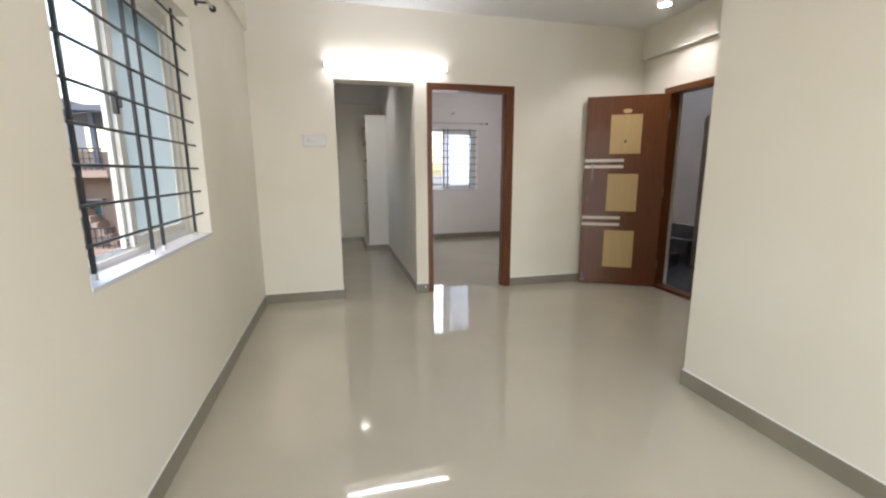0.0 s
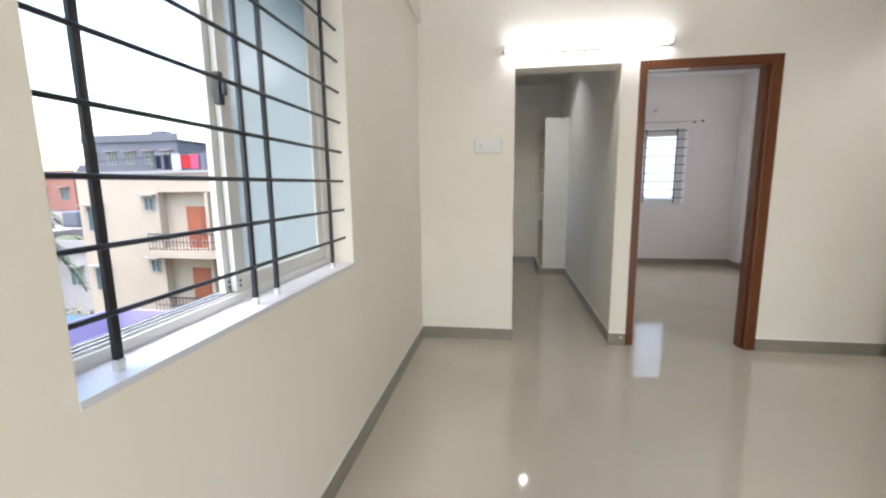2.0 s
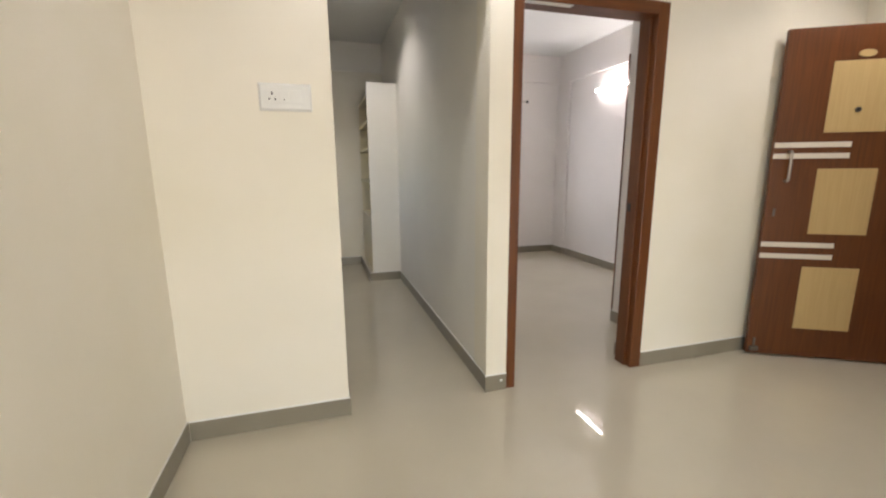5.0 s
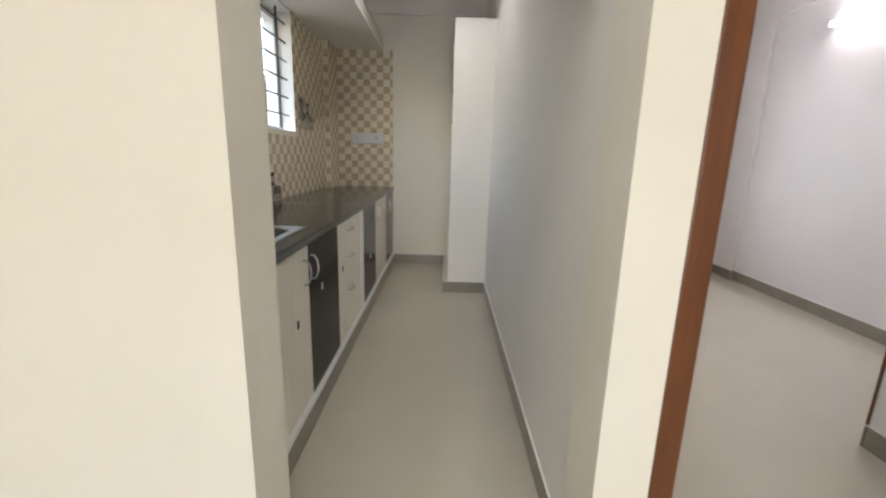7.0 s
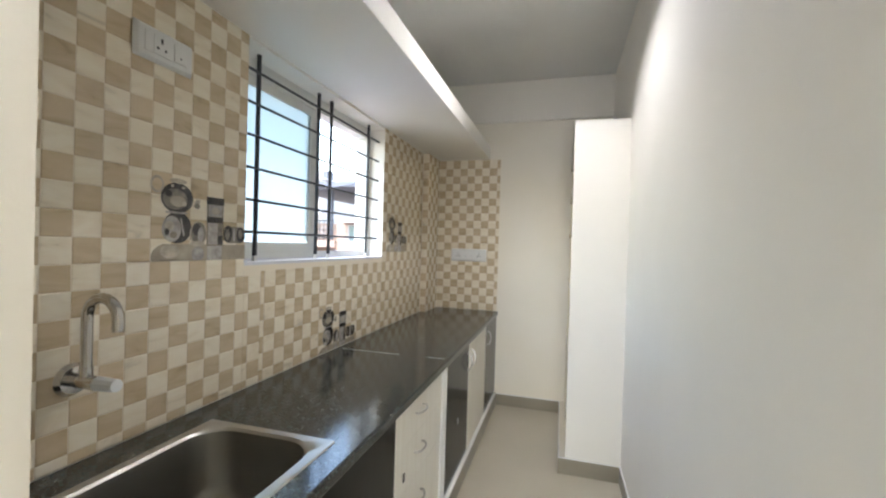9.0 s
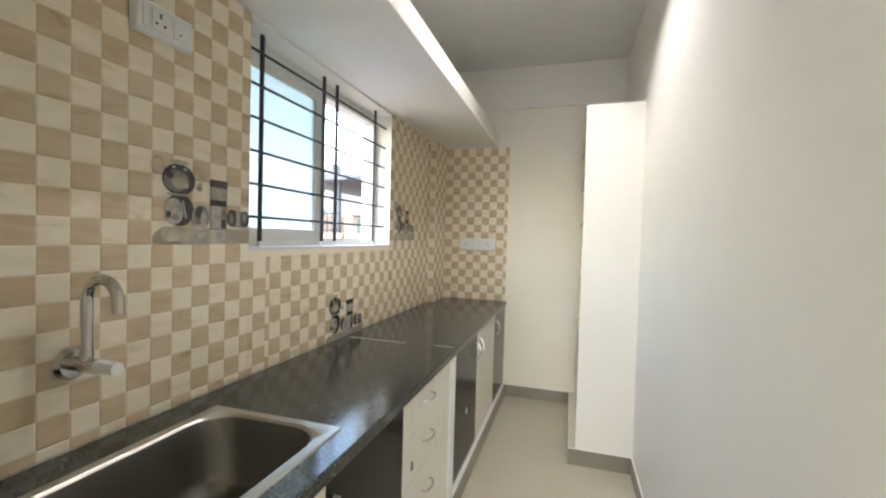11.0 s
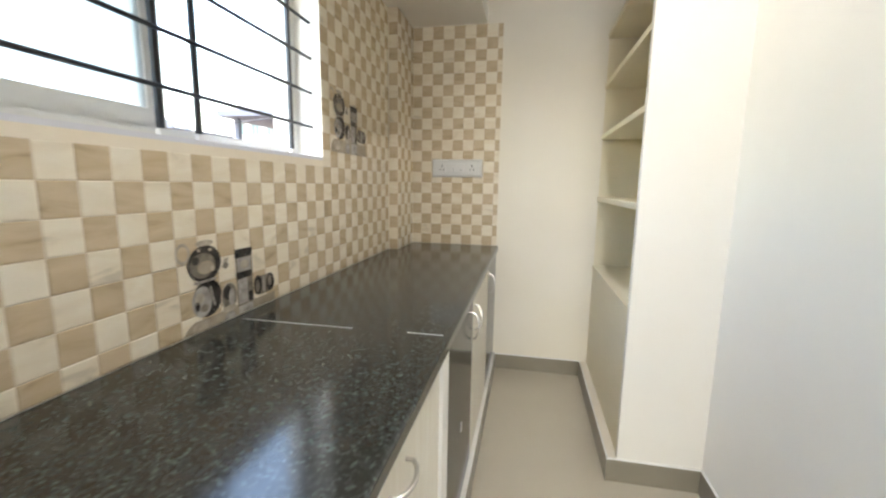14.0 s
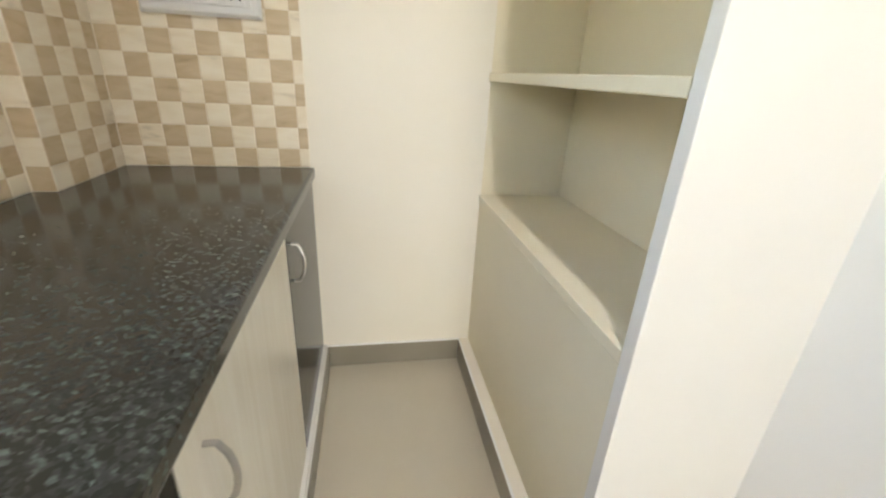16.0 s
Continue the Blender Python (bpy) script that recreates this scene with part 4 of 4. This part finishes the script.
for k in range(16):
    hx, hy = -30 - 3.6 * k + trnd0.uniform(-1, 1), 24 + 2.1 * k + trnd0.uniform(-3, 3)
    plain_building("low town house with a flat roof", hx - 2.6, hy, hx + 2.2, hy + 5, trnd0.uniform(-5.5, -1.5) + 0.12 * k, trnd0.choice((M_PALEB, M_PINK, M_TAN, M_PALEB, M_YELLOW)), 1, 2)
plain_building("grey house far away", -80, 60, -66, 75, 3.5, M_GREYB, 2, 4)
plain_building("pale house far away", -64, 58, -52, 70, 4.2, M_PALEB, 2, 4)
hip = thing("house", "low house with a red tiled hip roof", "house", (-42, 27, G0), "houses of the town")
boxes("wall", [(-46, 24, G0, -39, 29, -4.2)], M_PALEB, hip)
bm = bmesh.new()
bmesh.ops.create_cone(bm, cap_ends=True, segments=4, radius1=5.6, radius2=0.8, depth=2.0, matrix=pose(-42.5, 26.5, -3.2, 0, 0, 45) @ Matrix.Diagonal((1.05, 0.8, 1, 1)))
part("roof", bm, M_ROOFRED, hip, "red tiled roof")
shed = thing("shed", "low shed with a blue sheet roof", "shed", (-20, 16, G0))
boxes("wall", [(-21.6, 14.8, G0, -18.6, 17.6, -5.0)], M_PALEB, shed)
for k in range(6):
    boxes("roof_sheet", [(-21.8 + 0.56 * k, 14.5, -5.0 + 0.02 * (k % 2), -21.8 + 0.56 * (k + 1), 17.9, -4.96 + 0.02 * (k % 2))], M_BLUE, shed, "blue roof sheet")
lilac = thing("terrace_house", "lilac painted house with a flat terrace", "house", (-13.5, 12, G0))
boxes("wall", [(-17.2, 10.4, G0, -8.0, 16.2, -4.8)], M_PURPLE, lilac)
for d in ((-17.2, 10.4, -4.8, -17.0, 16.2, -3.9), (-17.0, 10.4, -4.8, -8.0, 10.6, -3.9), (-17.0, 16.0, -4.8, -8.0, 16.2, -3.9)):
    boxes("parapet", [d], M_PURPLE, lilac)
boxes("hatch", [(-14.6, 12.2, -4.8, -13.6, 13.0, -4.3)], M_GREYB, lilac)


def palm(x, y, top):
    p = thing("coconut_palm", "coconut palm with drooping green fronds", "palm tree", (x, y, G0))
    bm = bmesh.new()
    n = 16
    prev = None
    for k in range(n + 1):
        f = k / n
        c = Vector((x + 0.5 * math.sin(f * 2.2) - 0.4, y + 0.2 * f, G0 + (top - G0) * f))
        r = 0.26 - 0.13 * f + (0.012 if k % 2 else 0)
        ring = [bm.verts.new(c + Vector((r * math.cos(a * math.pi / 5), r * math.sin(a * math.pi / 5), 0))) for a in range(10)]
        if prev:
            for a in range(10):
                bm.faces.new((prev[a], prev[(a + 1) % 10], ring[(a + 1) % 10], ring[a]))
        prev = ring
    bm.faces.new(prev)
    part("trunk", bm, M_TRUNK, p)
    c0 = Vector((x + 0.5 * math.sin(2.2) - 0.4, y + 0.2, top))
    rnd = random.Random(4)
    for k in range(22):
        az, lift, length = k * 2.399, rnd.uniform(-0.5, 1.0), rnd.uniform(3.4, 4.8)
        out = Vector((math.cos(az), math.sin(az), 0))
        side = Vector((-out.y, out.x, 0))
        bm = bmesh.new()
        spine = []
        for s in range(15):
            f = s / 14
            spine.append(c0 + out * length * f * (1 - 0.25 * f) + Vector((0, 0, length * (lift * f - (0.75 + 0.35 * lift) * f * f))))
        pipe(bm, spine, 0.025, 5)
        for s in range(1, 14):
            for sg in (-1, 1):
                for h in (0, 0.5):
                    b0 = spine[s].lerp(spine[s + 1], h)
                    ll = 1.0 * math.sin(math.pi * (0.12 + 0.8 * s / 14)) * rnd.uniform(0.8, 1.1)
                    tip = b0 + side * sg * ll * 0.75 + out * ll * 0.45 + Vector((0, 0, -ll * rnd.uniform(0.35, 0.75)))
                    w = out * 0.085
                    vs = [bm.verts.new(b0 - w), bm.verts.new(b0 + w), bm.verts.new(tip)]
                    bm.faces.new(vs)
        part("frond", bm, M_FROND, p)
    for k in range(7):
        bm = bmesh.new()
        ball(bm, c0 + Vector((0.25 * math.cos(k), 0.25 * math.sin(k), -0.3 - 0.05 * (k % 2))), 0.14, 1.2, 10, 7)
        part("coconut", bm, M_FROND, p)


palm(-19.5, 12.6, 0.9)
palm(-33, 26, -2.6)
bushes = bmesh.new()
rnd = random.Random(9)
for k in range(1500):
    cx, cy = rnd.choice(((-21, 11), (-26, 20), (-30, 25)))
    p = Vector((cx + rnd.gauss(0, 1.3), cy + rnd.gauss(0, 1.3), G0 + abs(rnd.gauss(0.9, 0.6))))
    d = Vector((rnd.uniform(-1, 1), rnd.uniform(-1, 1), rnd.uniform(-0.5, 1))).normalized()
    e = d.orthogonal().normalized() * 0.1
    bushes.faces.new([bushes.verts.new(p - e), bushes.verts.new(p + d * 0.3), bushes.verts.new(p + e)])
tagged(part("bushes", bushes, M_FROND), "scrubby green bushes between the houses", "bushes", kind="stuff")
cable = bmesh.new()
pipe(cable, [(-30 + 2.2 * k, 14 + 0.7 * k, 2.2 + 0.185 * k - 0.025 * k * (10 - k)) for k in range(11)], 0.02, 5)
pole = thing("utility_pole", "grey concrete utility pole carrying a cable", "utility pole", (-30, 14, G0))
bm = bmesh.new()
rod(bm, (-30, 14, G0), (-30, 14, 2.35), 0.16, 12, 0.1)
part("mast", bm, M_GREYB, pole, smooth=True)
boxes("crossarm", [(-30.6, 13.94, 1.9, -29.4, 14.06, 2.0)], M_IRON, pole)
tagged(part("overhead_cable", cable, M_IRON), "thin dark overhead cable strung across the street", "cable")


# ---- kitchen wall tiles ----
P, GAP = 0.0665, 0.0003
ROW0, ROWR, ROWE = 0.7845, 0.8005, 0.75         # a joint of the pattern near the worktop: two stretches of the long wall, end wall
TOP = 2.155


def square_mesh(name, w, h, material):
    """A glazed square in its own plane: x along the wall, z up, standing out along -y."""
    a, c, t = GAP / 2, 0.0024, 0.0010
    vs = [(a, 0, a), (w - a, 0, a), (w - a, 0, h - a), (a, 0, h - a), (a + c, -t, a + c), (w - a - c, -t, a + c), (w - a - c, -t, h - a - c), (a + c, -t, h - a - c)]
    me = bpy.data.meshes.new(name)
    me.from_pydata(vs, [], [(4, 5, 6, 7), (0, 1, 5, 4), (1, 2, 6, 5), (2, 3, 7, 6), (3, 0, 4, 7)])
    me.materials.append(material)
    return me


FULL = (square_mesh("tile", P, P, M_TILE_A), square_mesh("tile", P, P, M_TILE_B))
trnd = random.Random(5)


def tile_field(parent, m, cols, rows, parity, skip, single):
    """Squares over a wall. cols, rows: joints; m: its plane; skip and single: tests on a square's place."""
    rest = ([], [], []), ([], [], [])
    for i, (u0, u1) in enumerate(zip(cols, cols[1:])):
        for j, (z0, z1) in enumerate(zip(rows, rows[1:])):
            if skip(u0, u1, z0, z1):
                continue
            k = (i + j + parity) % 2
            w, h = u1 - u0, z1 - z0
            if single(u0, z0) and abs(w - P) < 1e-4 and abs(h - P) < 1e-4:
                ob = new("tile", FULL[k])
                ob.parent = parent
                ob.matrix_parent_inverse = Matrix()
                tilt = pose(0, 0, 0, trnd.uniform(-0.4, 0.4), 0, trnd.uniform(-0.4, 0.4))
                ob.matrix_basis = m @ Matrix.Translation((u0, 0, z0)) @ tilt
                continue
            vs, fs = rest[k][0], rest[k][1]
            a, c, t = GAP / 2, 0.0024, 0.0010
            b, j0, j1 = len(vs), trnd.uniform(-0.0006, 0.0006), trnd.uniform(-0.0006, 0.0006)
            vs += [m @ Vector(q) for q in ((u0 + a, 0, z0 + a), (u1 - a, 0, z0 + a), (u1 - a, 0, z1 - a), (u0 + a, 0, z1 - a), (u0 + a + c, -t + j0, z0 + a + c),
                                           (u1 - a - c, -t + j1, z0 + a + c), (u1 - a - c, -t - j0, z1 - a - c), (u0 + a + c, -t - j1, z1 - a - c))]
            fs += [tuple(b + q for q in f) for f in ((4, 5, 6, 7), (0, 1, 5, 4), (1, 2, 6, 5), (2, 3, 7, 6), (3, 0, 4, 7))]
    for k, name in enumerate(("cream_tiles", "tan_tiles")):
        if rest[k][0]:
            me = bpy.data.meshes.new(name)
            me.from_pydata(rest[k][0], [], rest[k][1])
            me.materials.append((M_TILE_A, M_TILE_B)[k])
            ob = new(name, me)
            ob.parent = parent
            tagged(ob, kind="stuff")


def joints(a, b, start):
    out = [a]
    v = start + P * math.ceil((a - start) / P + 0.15)
    while v < b - 0.01:
        out.append(v)
        v += P
    return out + [b]


ROWS, RROWS, EROWS = (joints(CT + 0.001, TOP, v) for v in (ROW0, ROWR, ROWE))
west = bpy.data.objects["wall_kitchen_west"]
end = bpy.data.objects["wall_kitchen_end"]
column = bpy.data.objects["column_kitchen"]
boxes("tile_bed", [(KL, YB + 0.001, CT, KL + 0.0035, VY0, TOP), (KL, VY0, CT, KL + 0.0035, VY1, VZ0), (KL, VY1, CT, KL + 0.0035, 7.479, TOP)], M_GROUT, west, "beige grout bed")
boxes("tile_bed", [(-0.605, KE - 0.0035, CT, -0.048, KE, TOP)], M_GROUT, end, "beige grout bed")
boxes("tile_bed", [(KL + 0.004, 7.4765, CT, -0.606, 7.48, TOP), (-0.606, 7.4765, CT, -0.6025, KE - 0.004, TOP)], M_GROUT, column, "beige grout bed")
in_window = lambda u0, u1, z0, z1: u0 > VY0 - 0.01 and u1 < VY1 + 0.01 and z1 > VZ0 + 0.02
M_TILEWALL = Matrix.Translation((KL + 0.0035, 0, 0)) @ pose(0, 0, 0, 0, 0, 90)
SET = 5.4025                                  # a joint of the long wall beside the window
LCOLS = joints(YB + 0.002, VY0, SET - 40 * P)
MCOLS = [VY0, SET + P, SET + 2 * P]
RSET = SET + 2 * P + 0.0235                   # past a cut strip the second stretch begins
RCOLS = [SET + 2 * P] + joints(RSET, 7.476, RSET)
ECOLS = joints(-0.602, -0.049, -0.078 - 12 * P)
never, always = lambda *a: False, lambda *a: True
row_of = lambda rows, z: rows.index(min(rows, key=lambda v: abs(v - z)))
LROW, RROW = row_of(ROWS, ROW0 + 4 * P), row_of(RROWS, ROWR + 4 * P)
tile_field(west, M_TILEWALL, LCOLS, ROWS, len(LCOLS) - 1 + LROW, never, always)
tile_field(west, M_TILEWALL, MCOLS, ROWS, 1 + LROW, in_window, never)
tile_field(west, M_TILEWALL, RCOLS, RROWS, 1 + RROW, in_window, never)
tile_field(end, Matrix.Translation((0, KE - 0.0035, 0)), ECOLS, EROWS, len(ECOLS) % 2, never, always)
tile_field(column, Matrix.Translation((0, 7.4765, 0)), [KL + 0.0095, -0.6025], EROWS, 1, never, never)
tile_field(column, Matrix.Translation((-0.6025, 0, 0)) @ pose(0, 0, 0, 0, 0, 90), joints(7.4765, KE - 0.010, 7.4765), EROWS, 0, never, always)


# ---- printed tiles ----
def printed_tile(u, z, clip=0.0):
    """Three by two squares printed with a grey tea set: pot over a cup, jar, cups and their reflection."""
    d = tagged(new("printed_tile"), "glazed tile printed with a grey tea set", "printed tile", "printed tiles of the kitchen")
    d.matrix_world = M_WEST(u, z) @ Matrix.Translation((0, -0.0061, 0))
    bpy.context.view_layer.update()

    def disc(cx, cz, rx, rz, y, material, name, inner=0.0):
        bm = bmesh.new()
        n = 26
        ring = [bm.verts.new((cx + rx * math.cos(2 * math.pi * k / n), -y, max(clip, cz + rz * math.sin(2 * math.pi * k / n)))) for k in range(n)]
        if inner:
            r2 = [bm.verts.new((cx + rx * inner * math.cos(2 * math.pi * k / n), -y, max(clip, cz + rz * inner * math.sin(2 * math.pi * k / n)))) for k in range(n)]
            for k in range(n):
                bm.faces.new((ring[k], ring[(k + 1) % n], r2[(k + 1) % n], r2[k]))
        else:
            bm.faces.new(ring)
        local(name, bm, material, d)

    def slab(x0, z0, x1, z1, y, material, name, lean=0.0):
        bm = bmesh.new()
        z0 = max(clip, z0)
        bm.faces.new([bm.verts.new(q) for q in ((x0, -y, z0), (x1, -y, z0), (x1 + lean, -y, z1), (x0 + lean, -y, z1))])
        local(name, bm, material, d)

    # table top with reflections
    slab(0.035, clip, 0.372, 0.052, 0.0002, M_PRINT_T, "table_print")
    disc(0.05, 0.012, 0.05, 0.04, 0.0002, M_PRINT_T, "table_corner_print")
    disc(0.062, 0.030, 0.033, 0.022, 0.0004, M_PRINT_L, "reflection_print")
    disc(0.163, 0.020, 0.024, 0.026, 0.0004, M_PRINT_S, "cup_reflection_print")
    slab(0.200, 0.0, 0.262, 0.050, 0.0004, M_PRINT_S, "jar_reflection_print")
    # sugar bowl under the pot
    disc(0.086, 0.103, 0.050, 0.049, 0.0005, M_PRINT, "sugar_bowl_print")
    disc(0.066, 0.098, 0.033, 0.040, 0.0007, M_PRINT_S, "sugar_bowl_side_print")
    disc(0.058, 0.108, 0.016, 0.014, 0.0009, M_PRINT_L, "sugar_bowl_shine_print")
    disc(0.072, 0.080, 0.012, 0.010, 0.0009, M_PRINT_M, "sugar_bowl_shade_print")
    disc(0.050, 0.090, 0.008, 0.012, 0.0009, M_PRINT, "sugar_bowl_dark_print")
    slab(0.106, 0.078, 0.112, 0.132, 0.0007, M_PRINT_S, "sugar_bowl_gleam_print", -0.012)
    slab(0.045, 0.146, 0.120, 0.152, 0.0007, M_PRINT_S, "sugar_bowl_rim_print")
    # tea pot
    disc(0.084, 0.194, 0.056, 0.047, 0.0006, M_PRINT, "pot_print")
    disc(0.076, 0.190, 0.043, 0.032, 0.0008, M_PRINT_M, "pot_belly_print")
    disc(0.086, 0.184, 0.028, 0.017, 0.0010, M_PRINT_T, "pot_glow_print")
    disc(0.053, 0.205, 0.012, 0.010, 0.0012, M_PRINT, "pot_spot_print")
    disc(0.108, 0.178, 0.008, 0.008, 0.0012, M_PRINT_L, "pot_shine_print")
    slab(0.060, 0.226, 0.070, 0.234, 0.0010, M_PRINT_L, "pot_gap_print")
    slab(0.098, 0.224, 0.110, 0.231, 0.0010, M_PRINT_L, "pot_gleam_print")
    disc(0.086, 0.246, 0.030, 0.008, 0.0006, M_PRINT_L, "lid_print")
    disc(0.016, 0.228, 0.022, 0.026, 0.0006, M_PRINT_L, "pot_handle_print", 0.7)
    slab(0.140, 0.172, 0.158, 0.196, 0.0006, M_PRINT_L, "spout_print", 0.012)
    disc(0.156, 0.176, 0.010, 0.009, 0.0008, M_PRINT_M, "spout_tip_print")
    # cup in front
    disc(0.163, 0.086, 0.033, 0.041, 0.0009, M_PRINT_L, "front_cup_print")
    disc(0.164, 0.088, 0.029, 0.036, 0.0011, M_PRINT_M, "front_cup_inside_print")
    disc(0.156, 0.100, 0.016, 0.020, 0.0013, M_PRINT, "front_cup_dark_print")
    disc(0.172, 0.082, 0.012, 0.026, 0.0014, M_PRINT_S, "front_cup_side_print")
    disc(0.161, 0.054, 0.028, 0.009, 0.0015, M_PRINT_L, "saucer_print")
    # jar
    slab(0.196, 0.048, 0.266, 0.212, 0.0005, M_PRINT_M, "jar_print")
    slab(0.194, 0.188, 0.268, 0.212, 0.0007, M_PRINT, "jar_lid_print")
    slab(0.202, 0.146, 0.261, 0.186, 0.0007, M_PRINT_S, "jar_label_print")
    disc(0.232, 0.166, 0.018, 0.012, 0.0009, M_PRINT_L, "jar_badge_print")
    slab(0.197, 0.126, 0.265, 0.145, 0.0007, M_PRINT, "jar_band_print")
    slab(0.201, 0.052, 0.242, 0.125, 0.0007, M_PRINT_S, "jar_side_print")
    slab(0.244, 0.052, 0.264, 0.082, 0.0007, M_PRINT, "jar_shadow_print")
    # lying cup
    slab(0.290, 0.058, 0.355, 0.116, 0.0007, M_PRINT_M, "lying_cup_print")
    disc(0.350, 0.088, 0.021, 0.028, 0.0008, M_PRINT, "lying_cup_end_print")
    disc(0.347, 0.092, 0.010, 0.018, 0.0010, M_PRINT_M, "lying_cup_gleam_print")
    disc(0.288, 0.090, 0.020, 0.030, 0.0009, M_PRINT, "lying_cup_mouth_print")
    disc(0.286, 0.088, 0.010, 0.020, 0.0011, M_PRINT_M, "lying_cup_inside_print")
    slab(0.312, 0.064, 0.322, 0.112, 0.0009, M_PRINT_S, "lying_cup_stripe_print")


printed_tile(SET - 5 * P, ROW0 + 8 * P)
printed_tile(RSET + 6 * P, ROWR, CT - ROWR + 0.003)
printed_tile(RSET + 18 * P, ROWR + 8 * P)
